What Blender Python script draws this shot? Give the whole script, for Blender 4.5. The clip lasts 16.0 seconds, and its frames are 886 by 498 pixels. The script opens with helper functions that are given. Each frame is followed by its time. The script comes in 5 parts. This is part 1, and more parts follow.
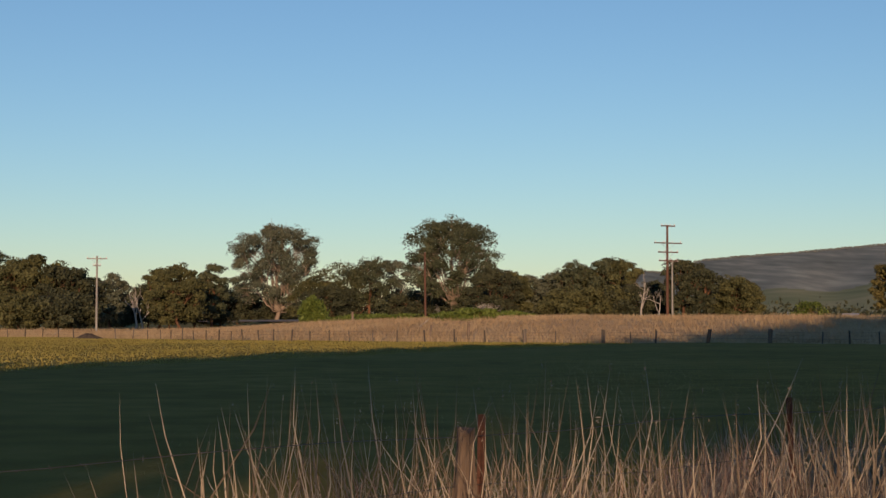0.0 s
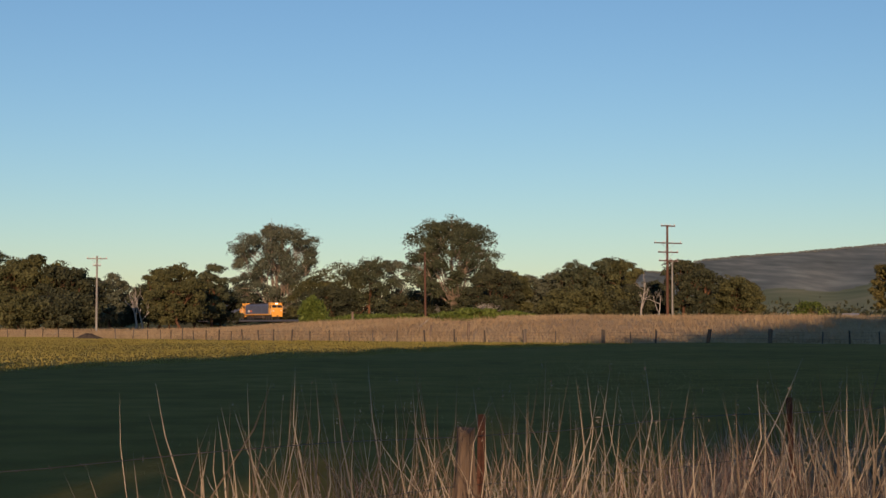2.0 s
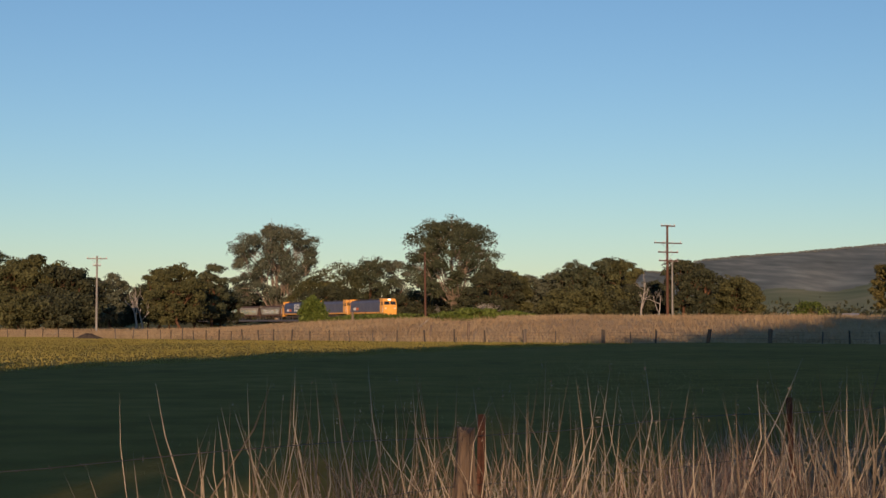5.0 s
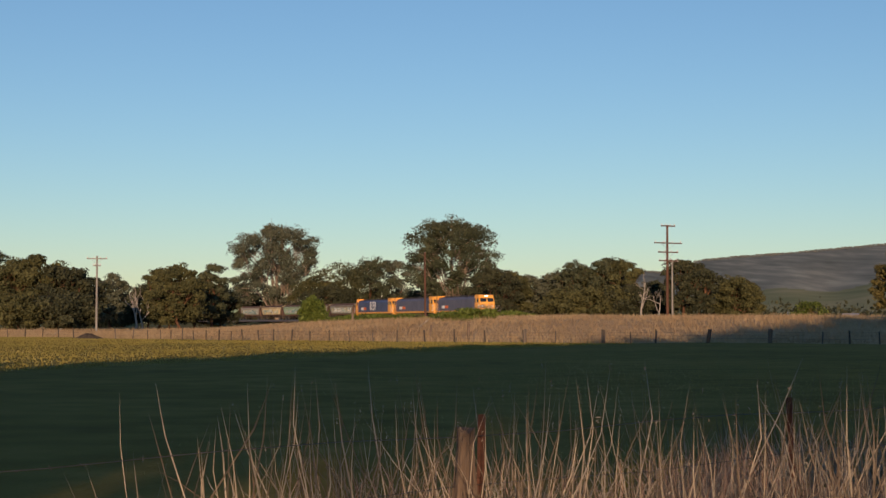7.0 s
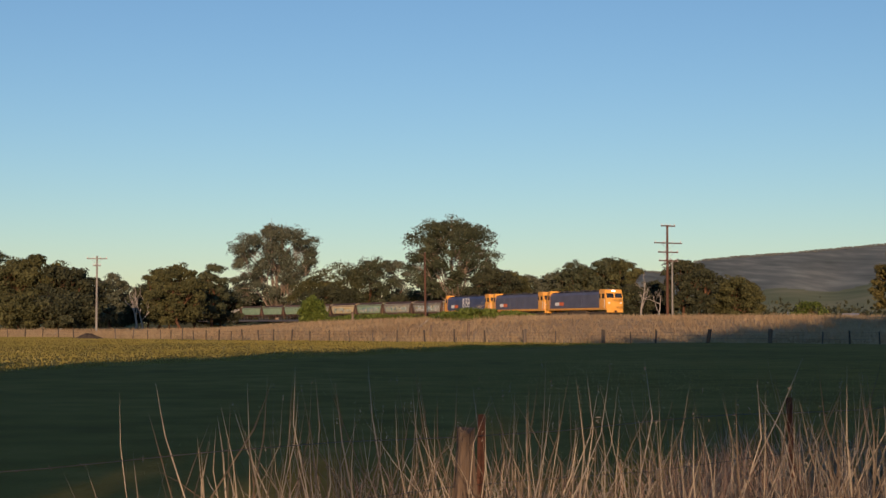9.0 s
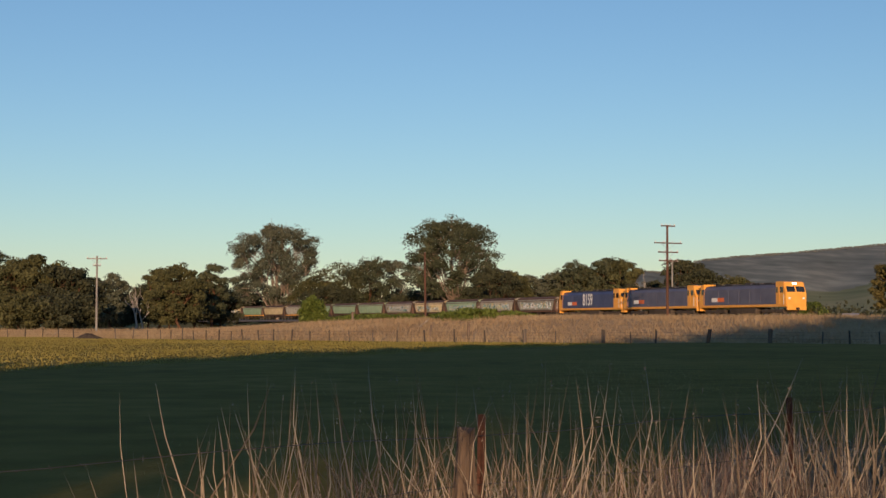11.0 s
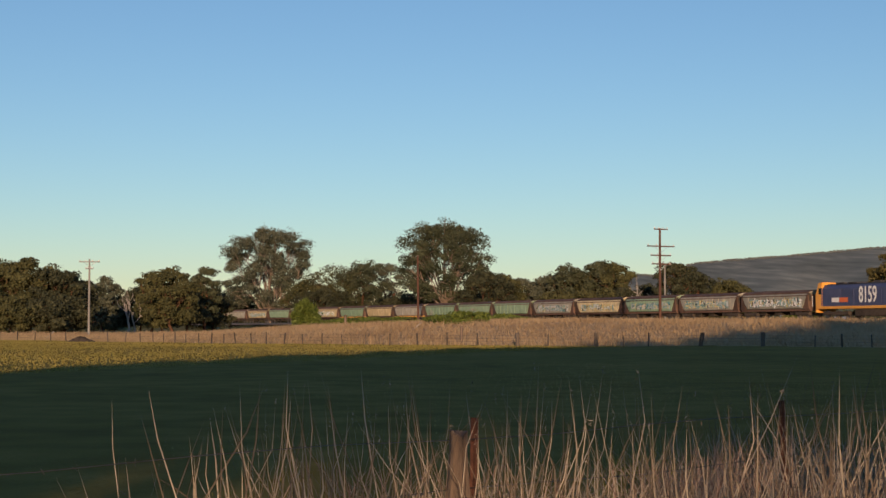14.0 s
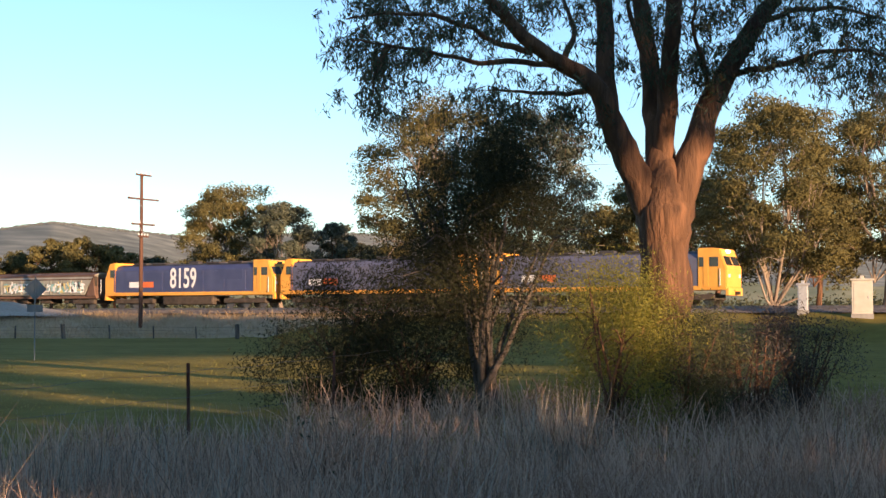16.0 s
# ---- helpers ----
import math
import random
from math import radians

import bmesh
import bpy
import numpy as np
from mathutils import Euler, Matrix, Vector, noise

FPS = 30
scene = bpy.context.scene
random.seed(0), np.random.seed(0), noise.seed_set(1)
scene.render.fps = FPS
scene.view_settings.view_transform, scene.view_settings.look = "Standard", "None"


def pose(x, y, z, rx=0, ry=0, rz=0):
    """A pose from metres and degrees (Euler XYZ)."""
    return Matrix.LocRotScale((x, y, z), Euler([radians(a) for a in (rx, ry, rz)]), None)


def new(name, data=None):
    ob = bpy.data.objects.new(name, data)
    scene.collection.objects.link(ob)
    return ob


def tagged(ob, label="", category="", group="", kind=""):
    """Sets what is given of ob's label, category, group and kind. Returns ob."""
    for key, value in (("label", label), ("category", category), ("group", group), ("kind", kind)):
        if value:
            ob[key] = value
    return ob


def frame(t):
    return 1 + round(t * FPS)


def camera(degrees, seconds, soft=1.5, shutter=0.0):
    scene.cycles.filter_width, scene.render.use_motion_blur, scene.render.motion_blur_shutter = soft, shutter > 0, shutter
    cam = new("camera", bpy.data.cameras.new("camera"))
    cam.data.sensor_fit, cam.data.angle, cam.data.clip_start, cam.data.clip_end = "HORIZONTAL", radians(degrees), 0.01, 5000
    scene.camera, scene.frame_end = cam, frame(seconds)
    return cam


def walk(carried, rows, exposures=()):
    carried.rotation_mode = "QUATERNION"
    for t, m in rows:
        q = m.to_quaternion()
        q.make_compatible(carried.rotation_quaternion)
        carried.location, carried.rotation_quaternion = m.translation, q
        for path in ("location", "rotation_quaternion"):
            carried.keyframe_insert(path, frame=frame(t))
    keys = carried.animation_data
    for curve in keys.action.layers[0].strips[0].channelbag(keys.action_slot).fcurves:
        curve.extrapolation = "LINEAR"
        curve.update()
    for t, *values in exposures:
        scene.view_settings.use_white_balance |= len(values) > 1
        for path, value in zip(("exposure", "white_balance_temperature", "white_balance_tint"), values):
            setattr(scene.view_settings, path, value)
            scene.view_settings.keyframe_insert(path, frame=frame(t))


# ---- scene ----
cam = camera(32.4, 16.0)
EYE = (0.0, 0.0, 1.6)


def aim(yaw, pitch, roll=0.0):
    """The camera on its tripod: yaw in degrees to the right, pitch up."""
    return pose(*EYE, 90 + pitch, roll, -yaw)


PAN = [
    (0.0, 0.0, 2.78), (12.9, 0.0, 2.78), (13.3, 0.02, 2.79), (13.6, 0.10, 2.84), (14.0, 0.27, 2.90), (14.2, 1.78, 2.93),
    (14.4, 4.87, 2.84), (14.5, 6.40, 2.82), (14.6, 8.79, 2.78), (14.8, 12.77, 2.73),
    (15.0, 16.72, 2.70), (15.2, 21.31, 2.68), (15.3, 22.98, 2.68), (15.4, 25.45, 2.66),
    (15.5, 26.96, 2.65), (15.6, 29.19, 2.65), (15.8, 33.13, 2.61), (16.0, 36.89, 2.56),
]
walk(cam, [(t, aim(a, b)) for t, a, b in PAN],
     exposures=[(t, e, k, 16) for t, e, k in ((0.0, -0.27, 6350), (14.6, -0.22, 6350), (15.0, -0.08, 6380), (15.3, 0.08, 6420), (15.6, 0.45, 6450), (16.0, 1.08, 6500))])

# ---- light ----
SUN_EL, SUN_AZ = 8.0, 180.0          # low sun behind the camera; azimuth clockwise from +y
world = bpy.data.worlds.new("sky")
scene.world = world
world.use_nodes = True
wn = world.node_tree.nodes
sky = wn.new("ShaderNodeTexSky")
sky.sky_type, sky.sun_disc = "NISHITA", False
sky.sun_elevation, sky.sun_rotation = radians(SUN_EL), radians(SUN_AZ)
sky.air_density, sky.dust_density, sky.ozone_density = 1.0, 0.0, 3.1
world.node_tree.links.new(sky.outputs[0], wn["Background"].inputs[0])
wn["Background"].inputs[1].default_value = 0.15
sun = new("sun", bpy.data.lights.new("sun", "SUN"))
sun.data.energy, sun.data.angle, sun.data.color = 5.8, radians(0.5), (1.0, 0.66, 0.38)
_d = Vector((math.sin(radians(SUN_AZ)) * math.cos(radians(SUN_EL)), math.cos(radians(SUN_AZ)) * math.cos(radians(SUN_EL)), math.sin(radians(SUN_EL))))
sun.rotation_mode = "QUATERNION"
sun.rotation_quaternion = _d.to_track_quat("Z", "Y")
sun.location = _d * 200

# ---- materials ----


def material(name, ca, cb, scale=1.0, rough=0.8, metal=0.0, bump=0.0, bscale=None, island=0.0, translucent=0.0, stretch=(1, 1, 1), cc=None, objrand=0.0, spec=0.3):
    """Two colours mixed by noise at two scales, with fine relief."""
    m = bpy.data.materials.new(name)
    m.use_nodes = True
    n, l = m.node_tree.nodes, m.node_tree.links
    b = n["Principled BSDF"]
    tc, mp = n.new("ShaderNodeTexCoord"), n.new("ShaderNodeMapping")
    mp.inputs["Scale"].default_value = stretch
    l.new(tc.outputs["Object"], mp.inputs[0])
    n1, n2 = n.new("ShaderNodeTexNoise"), n.new("ShaderNodeTexNoise")
    n1.inputs["Scale"].default_value, n1.inputs["Detail"].default_value = scale, 6
    n2.inputs["Scale"].default_value, n2.inputs["Detail"].default_value = scale * 0.13, 3
    for k in (n1, n2):
        l.new(mp.outputs[0], k.inputs[0])
    add = n.new("ShaderNodeMath")
    add.operation = "MULTIPLY_ADD"
    l.new(n1.outputs[0], add.inputs[0])
    add.inputs[1].default_value = 0.55
    half = n.new("ShaderNodeMath")
    half.operation = "MULTIPLY"
    half.inputs[1].default_value = 0.45
    l.new(n2.outputs[0], half.inputs[0])
    l.new(half.outputs[0], add.inputs[2])
    fac = add.outputs[0]
    if island or objrand:
        src = n.new("ShaderNodeNewGeometry").outputs["Random Per Island"] if island else n.new("ShaderNodeObjectInfo").outputs["Random"]
        mul = n.new("ShaderNodeMath")
        mul.operation = "MULTIPLY_ADD"
        l.new(src, mul.inputs[0])
        k = island or objrand
        mul.inputs[1].default_value = k
        sh = n.new("ShaderNodeMath")
        sh.operation = "SUBTRACT"
        l.new(fac, sh.inputs[0])
        sh.inputs[1].default_value = k / 2
        l.new(sh.outputs[0], mul.inputs[2])
        fac = mul.outputs[0]
    ramp = n.new("ShaderNodeValToRGB")
    e = ramp.color_ramp.elements
    e[0].position, e[1].position = 0.34, 0.66
    e[0].color, e[1].color = (*ca, 1), (*cb, 1)
    if cc:
        k = e.new(0.5)
        k.color = (*cc, 1)
    l.new(fac, ramp.inputs[0])
    l.new(ramp.outputs[0], b.inputs["Base Color"])
    b.inputs["Roughness"].default_value, b.inputs["Metallic"].default_value = rough, metal
    b.inputs["Specular IOR Level"].default_value = spec
    if bump:
        nb = n.new("ShaderNodeTexNoise")
        nb.inputs["Scale"].default_value, nb.inputs["Detail"].default_value = bscale or scale * 4, 5
        l.new(mp.outputs[0], nb.inputs[0])
        bp = n.new("ShaderNodeBump")
        bp.inputs["Strength"].default_value, bp.inputs["Distance"].default_value = bump, 0.05
        l.new(nb.outputs[0], bp.inputs["Height"])
        l.new(bp.outputs[0], b.inputs["Normal"])
    if translucent:
        tr, mx = n.new("ShaderNodeBsdfTranslucent"), n.new("ShaderNodeMixShader")
        l.new(ramp.outputs[0], tr.inputs[0])
        mx.inputs[0].default_value = translucent
        l.new(b.outputs[0], mx.inputs[1])
        l.new(tr.outputs[0], mx.inputs[2])
        l.new(mx.outputs[0], n["Material Output"].inputs[0])
    return m


M_FIELD = material("pasture_grass", (0.15, 0.113, 0.026), (0.27, 0.205, 0.056), 0.7, 0.95, bump=0.5, bscale=9, cc=(0.205, 0.157, 0.038), spec=0.03)
M_VERGE = material("dry_verge", (0.36, 0.255, 0.145), (0.52, 0.39, 0.24), 0.6, 0.95, bump=0.4, bscale=7, spec=0.03)
M_FARLAND = material("far_paddock", (0.08, 0.10, 0.03), (0.22, 0.18, 0.08), 0.02, 0.95, spec=0.03)
M_GRAVEL = material("pale_gravel", (0.36, 0.29, 0.215), (0.50, 0.42, 0.33), 6, 0.95, bump=0.6, bscale=25, spec=0.03)
M_BALLAST = material("ballast", (0.12, 0.10, 0.085), (0.26, 0.23, 0.2), 8, 0.95, bump=1, bscale=20, spec=0.03)
M_STRAW = material("dry_straw", (0.15, 0.117, 0.086), (0.43, 0.365, 0.28), 3, 0.85, island=0.7, translucent=0.2, spec=0.03)
M_BANKGRASS = material("bank_straw", (0.33, 0.235, 0.135), (0.53, 0.40, 0.245), 0.12, 0.9, island=0.15, translucent=0.35, cc=(0.43, 0.32, 0.19), spec=0.03)
M_GREENGRASS = material("green_grass", (0.20, 0.175, 0.042), (0.37, 0.305, 0.095), 0.3, 0.85, island=0.15, translucent=0.35, spec=0.03)
M_GUMLEAF = material("gum_leaf", (0.05, 0.06, 0.034), (0.108, 0.118, 0.066), 0.25, 0.65, island=0.35, translucent=0.15, spec=0.1)
M_GUMLEAF2 = material("grey_gum_leaf", (0.066, 0.078, 0.052), (0.15, 0.158, 0.108), 0.25, 0.65, island=0.35, translucent=0.15, spec=0.1)
M_OLIVELEAF = material("olive_leaf", (0.058, 0.062, 0.028), (0.126, 0.124, 0.052), 0.25, 0.7, island=0.25, translucent=0.15, spec=0.1)
M_GOLDLEAF = material("golden_olive_leaf", (0.08, 0.074, 0.03), (0.175, 0.148, 0.055), 0.25, 0.7, island=0.25, translucent=0.2, spec=0.1)
M_DARKLEAF = material("dark_leaf", (0.036, 0.042, 0.025), (0.08, 0.085, 0.047), 0.3, 0.65, island=0.35, translucent=0.15, spec=0.1)
M_BROWNLEAF = material("brown_leaf", (0.06, 0.048, 0.038), (0.14, 0.112, 0.09), 0.6, 0.8, island=0.4, translucent=0.1, spec=0.1)
M_LIMELEAF = material("lime_leaf", (0.14, 0.135, 0.018), (0.28, 0.245, 0.045), 0.6, 0.6, island=0.4, translucent=0.35)
M_SHRUBLEAF = material("fresh_green_leaf", (0.075, 0.108, 0.018), (0.155, 0.20, 0.04), 0.6, 0.6, island=0.4, translucent=0.3)
M_BARK = material("gum_bark", (0.045, 0.024, 0.015), (0.235, 0.115, 0.06), 6.0, 0.9, bump=1.0, bscale=16, stretch=(1, 1, 0.2), cc=(0.12, 0.062, 0.034))
M_PALEBARK = material("pale_bark", (0.14, 0.105, 0.08), (0.34, 0.27, 0.21), 1.2, 0.85, bump=0.4, stretch=(1, 1, 0.3))
M_DEADWOOD = material("dead_wood", (0.22, 0.2, 0.18), (0.42, 0.38, 0.33), 2, 0.9, bump=0.5, stretch=(1, 1, 0.2))
M_POST = material("weathered_post", (0.05, 0.042, 0.036), (0.16, 0.13, 0.105), 6, 0.95, bump=1, bscale=30, stretch=(1, 1, 0.12), objrand=0.2)
M_OLDPOST = material("old_timber", (0.075, 0.055, 0.042), (0.25, 0.185, 0.135), 9, 0.95, bump=1, bscale=40, stretch=(1, 1, 0.1))
M_POLE = material("creosoted_pole", (0.065, 0.032, 0.022), (0.14, 0.07, 0.045), 3, 0.85, bump=0.5, bscale=14, stretch=(1, 1, 0.1))
M_GREYPOLE = material("grey_pole", (0.17, 0.165, 0.155), (0.29, 0.28, 0.26), 3, 0.8, bump=0.2, stretch=(1, 1, 0.1))
M_RUST = material("rusty_steel", (0.05, 0.026, 0.018), (0.14, 0.062, 0.042), 25, 0.85, 0.1, bump=0.5, bscale=90)
M_WIRE = material("wire", (0.08, 0.075, 0.07), (0.16, 0.14, 0.13), 20, 0.6, 0.8)
M_PORCELAIN = material("porcelain", (0.6, 0.6, 0.58), (0.75, 0.75, 0.72), 20, 0.2)
M_BLUE = material("loco_blue", (0.045, 0.055, 0.125), (0.08, 0.092, 0.18), 0.6, 0.42, objrand=0.2, spec=0.5)
M_ROOF = material("loco_roof", (0.03, 0.03, 0.04), (0.07, 0.065, 0.06), 1.2, 0.75)
M_ORANGE = material("loco_orange", (0.66, 0.295, 0.042), (0.82, 0.41, 0.075), 0.9, 0.45, spec=0.5)
M_DUSTYBLUE = material("dusty_loco_blue", (0.075, 0.08, 0.125), (0.13, 0.132, 0.185), 0.6, 0.5, spec=0.5)
M_RED = material("logo_orange_red", (0.62, 0.13, 0.04), (0.72, 0.2, 0.06), 2, 0.5)
M_WHITE = material("white_paint", (0.68, 0.68, 0.66), (0.82, 0.82, 0.8), 2, 0.5)
M_GLASS = material("dark_glass", (0.015, 0.018, 0.02), (0.03, 0.035, 0.04), 1, 0.08, spec=0.8)
M_BOGIE = material("bogie_grime", (0.03, 0.025, 0.02), (0.09, 0.07, 0.055), 3, 0.9, bump=0.3)
M_STEEL = material("wheel_steel", (0.12, 0.1, 0.09), (0.25, 0.22, 0.2), 5, 0.5, 0.8)
M_WGREEN = material("wagon_green", (0.19, 0.29, 0.19), (0.31, 0.42, 0.28), 0.8, 0.65, objrand=0.25)
M_WDARK = material("wagon_slate", (0.24, 0.235, 0.195), (0.44, 0.42, 0.35), 0.8, 0.65, objrand=0.25)
M_WCREAM = material("wagon_cream", (0.42, 0.34, 0.19), (0.66, 0.56, 0.35), 0.8, 0.7, objrand=0.25)
M_WRUST = material("wagon_brown", (0.07, 0.042, 0.03), (0.17, 0.10, 0.07), 0.8, 0.75, objrand=0.25)
M_GRAF = material("spray_pale", (0.5, 0.52, 0.52), (0.8, 0.8, 0.77), 1.5, 0.6, objrand=0.5)
M_GRAFY = material("spray_yellow", (0.5, 0.40, 0.14), (0.68, 0.58, 0.28), 1.5, 0.6, objrand=0.5)
M_GRAFT = material("spray_teal", (0.12, 0.30, 0.30), (0.30, 0.46, 0.44), 1.5, 0.6, objrand=0.5)
M_GRAFK = material("spray_dark", (0.03, 0.03, 0.035), (0.09, 0.08, 0.085), 1.5, 0.6)
M_HEAD = bpy.data.materials.new("headlight_glow")
M_HEAD.use_nodes = True
M_HEAD.node_tree.nodes["Principled BSDF"].inputs["Emission Color"].default_value = (1, 0.93, 0.8, 1)
M_HEAD.node_tree.nodes["Principled BSDF"].inputs["Emission Strength"].default_value = 3
# Paler and greyer than real forest: the distance haze is put into this colour.
M_HAZYFOREST = material("hazy_forest_slope", (0.14, 0.152, 0.122), (0.42, 0.41, 0.315), 0.035, 0.95, bump=0.0, cc=(0.24, 0.245, 0.20), spec=0.03, stretch=(1, 0.12, 2.0))
M_DULLSTRAW = material("dull_straw", (0.28, 0.172, 0.115), (0.60, 0.405, 0.285), 3, 0.9, island=0.6, translucent=0.35, spec=0.03)
# Darkest of the leaves: the near bushes' shade is put into this colour.
M_SHADEWATTLE = material("shaded_wattle_leaf", (0.026, 0.029, 0.016), (0.06, 0.058, 0.028), 0.5, 0.8, island=0.3, translucent=0.2, spec=0.05)
# Crest crowns carry the same haze in their colour as the slope.
M_HILLTREES = material("hazy_hill_crowns", (0.12, 0.128, 0.108), (0.17, 0.174, 0.148), 0.012, 0.95, island=0.1, spec=0.03)
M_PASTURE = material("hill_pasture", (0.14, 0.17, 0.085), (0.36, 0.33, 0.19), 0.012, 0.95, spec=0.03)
M_GALV = material("galvanised", (0.35, 0.36, 0.37), (0.5, 0.5, 0.5), 6, 0.5, 0.6)
M_HUT = material("cream_cabinet", (0.38, 0.36, 0.30), (0.52, 0.49, 0.42), 2, 0.6)

# ---- mesh helpers ----


def np_mesh(name, verts, polys, mats, index=None, smooth=False):
    """polys: list of int arrays (n, k), each with its corners a row."""
    me = bpy.data.meshes.new(name)
    verts = np.asarray(verts, dtype=np.float32)
    polys = [np.asarray(p, dtype=np.int32) for p in polys if len(p)]
    loops = np.concatenate([p.ravel() for p in polys])
    totals = np.concatenate([np.full(len(p), p.shape[1], dtype=np.int32) for p in polys])
    starts = np.concatenate([[0], np.cumsum(totals)[:-1]]).astype(np.int32)
    me.vertices.add(len(verts))
    me.vertices.foreach_set("co", verts.ravel())
    me.loops.add(len(loops))
    me.loops.foreach_set("vertex_index", loops)
    me.polygons.add(len(totals))
    me.polygons.foreach_set("loop_start", starts)
    me.polygons.foreach_set("loop_total", totals)
    for m in mats if isinstance(mats, (list, tuple)) else [mats]:
        me.materials.append(m)
    if index is not None:
        me.polygons.foreach_set("material_index", np.asarray(index, dtype=np.int32))
    me.polygons.foreach_set("use_smooth", np.full(len(totals), smooth))
    me.update(calc_edges=True)
    return me


def link(name, mesh, parent=None, m=None, label=""):
    ob = new(name, mesh)
    if parent:
        ob.parent = parent
    if m is not None:
        ob.matrix_basis = m
    if label:
        ob["label"] = label
    return ob


def bm_mesh(name, bm, mat, smooth=False):
    me = bpy.data.meshes.new(name)
    if smooth:
        for f in bm.faces:
            f.smooth = True
    bm.to_mesh(me)
    bm.free()
    me.materials.append(mat)
    return me


def part(name, bm, mat, parent, label="", smooth=False):
    return link(name, bm_mesh(name, bm, mat, smooth), parent, None, label)


def box(bm, x0, x1, y0, y1, z0, z1, bevel=0.0):
    g = bmesh.ops.create_cube(bm, size=1)
    bmesh.ops.scale(bm, vec=(x1 - x0, y1 - y0, z1 - z0), verts=g["verts"])
    bmesh.ops.translate(bm, vec=((x0 + x1) / 2, (y0 + y1) / 2, (z0 + z1) / 2), verts=g["verts"])
    if bevel:
        bmesh.ops.bevel(bm, geom=list({e for v in g["verts"] for e in v.link_edges}), offset=bevel, segments=2, profile=0.6, affect="EDGES")
    return bm


def boxed(*a, **k):
    return box(bmesh.new(), *a, **k)


def extruded(section, x0, x1, bm=None):
    """A closed section of (y, z) corners drawn out along x."""
    bm = bm or bmesh.new()
    a = [bm.verts.new((x0, y, z)) for y, z in section]
    b = [bm.verts.new((x1, y, z)) for y, z in section]
    n = len(a)
    for i in range(n):
        bm.faces.new((a[i], a[(i + 1) % n], b[(i + 1) % n], b[i]))
    bm.faces.new(a[::-1])
    bm.faces.new(b)
    bmesh.ops.recalc_face_normals(bm, faces=bm.faces)
    return bm


def tube_np(path, radii, segs=7):
    """Vertices and quads of a tapered tube along a path."""
    path, radii = np.asarray(path, float), np.asarray(radii, float)
    n = len(path)
    d = np.gradient(path, axis=0)
    d /= np.linalg.norm(d, axis=1)[:, None] + 1e-9
    ref = np.where(np.abs(d[:, 2:3]) > 0.9, np.array([[1.0, 0, 0]]), np.array([[0, 0, 1.0]]))
    u = np.cross(d, ref)
    u /= np.linalg.norm(u, axis=1)[:, None] + 1e-9
    for i in range(1, n):
        w = u[i - 1] - d[i] * (u[i - 1] @ d[i])
        u[i] = w / (np.linalg.norm(w) + 1e-9)
    v = np.cross(d, u)
    a = np.linspace(0, 2 * np.pi, segs, endpoint=False)
    ring = (u[:, None] * np.cos(a)[None, :, None] + v[:, None] * np.sin(a)[None, :, None]) * radii[:, None, None] + path[:, None]
    verts = ring.reshape(-1, 3)
    i, j = np.meshgrid(np.arange(n - 1), np.arange(segs), indexing="ij")
    q = np.stack([i * segs + j, i * segs + (j + 1) % segs, (i + 1) * segs + (j + 1) % segs, (i + 1) * segs + j], -1).reshape(-1, 4)
    return verts, q


def tubes_mesh(name, tubes, mat, segs=7, smooth=True):
    vs, qs, o = [], [], 0
    for path, radii in tubes:
        v, q = tube_np(path, radii, segs)
        vs.append(v)
        qs.append(q + o)
        o += len(v)
    return np_mesh(name, np.concatenate(vs), [np.concatenate(qs)], mat, smooth=smooth)


def leaves(rng, centres, length, width, droop=0.0, jitter=0.35):
    """Small two-triangle leaves at the centres; droop turns them to hang down."""
    n = len(centres)
    d = rng.normal(size=(n, 3))
    d /= np.linalg.norm(d, axis=1)[:, None]
    d[:, 2] -= droop
    d /= np.linalg.norm(d, axis=1)[:, None]
    s = np.cross(d, rng.normal(size=(n, 3)))
    s /= np.linalg.norm(s, axis=1)[:, None] + 1e-9
    L = length * (1 + jitter * rng.normal(size=(n, 1))).clip(0.4, 1.8) / 2
    W = width * (1 + jitter * rng.normal(size=(n, 1))).clip(0.4, 1.8) / 2
    v = np.stack([centres - d * L, centres + s * W, centres + d * L, centres - s * W], 1).reshape(-1, 3)
    q = np.arange(4 * n).reshape(n, 4)
    return v, q


def facing_leaves(rng, centres, normals, length, width, jitter=0.35):
    """Two-triangle leaf bunches that lie on the rounded surface of a clump."""
    n = len(centres)
    d = np.cross(normals, rng.normal(size=(n, 3)))
    d /= np.linalg.norm(d, axis=1)[:, None] + 1e-9
    s = np.cross(normals, d)
    s /= np.linalg.norm(s, axis=1)[:, None] + 1e-9
    L = length * (1 + jitter * rng.normal(size=(n, 1))).clip(0.4, 1.8) / 2
    W = width * (1 + jitter * rng.normal(size=(n, 1))).clip(0.4, 1.8) / 2
    v = np.stack([centres - d * L, centres + s * W, centres + d * L, centres - s * W], 1).reshape(-1, 3)
    return v, np.arange(4 * n).reshape(n, 4)


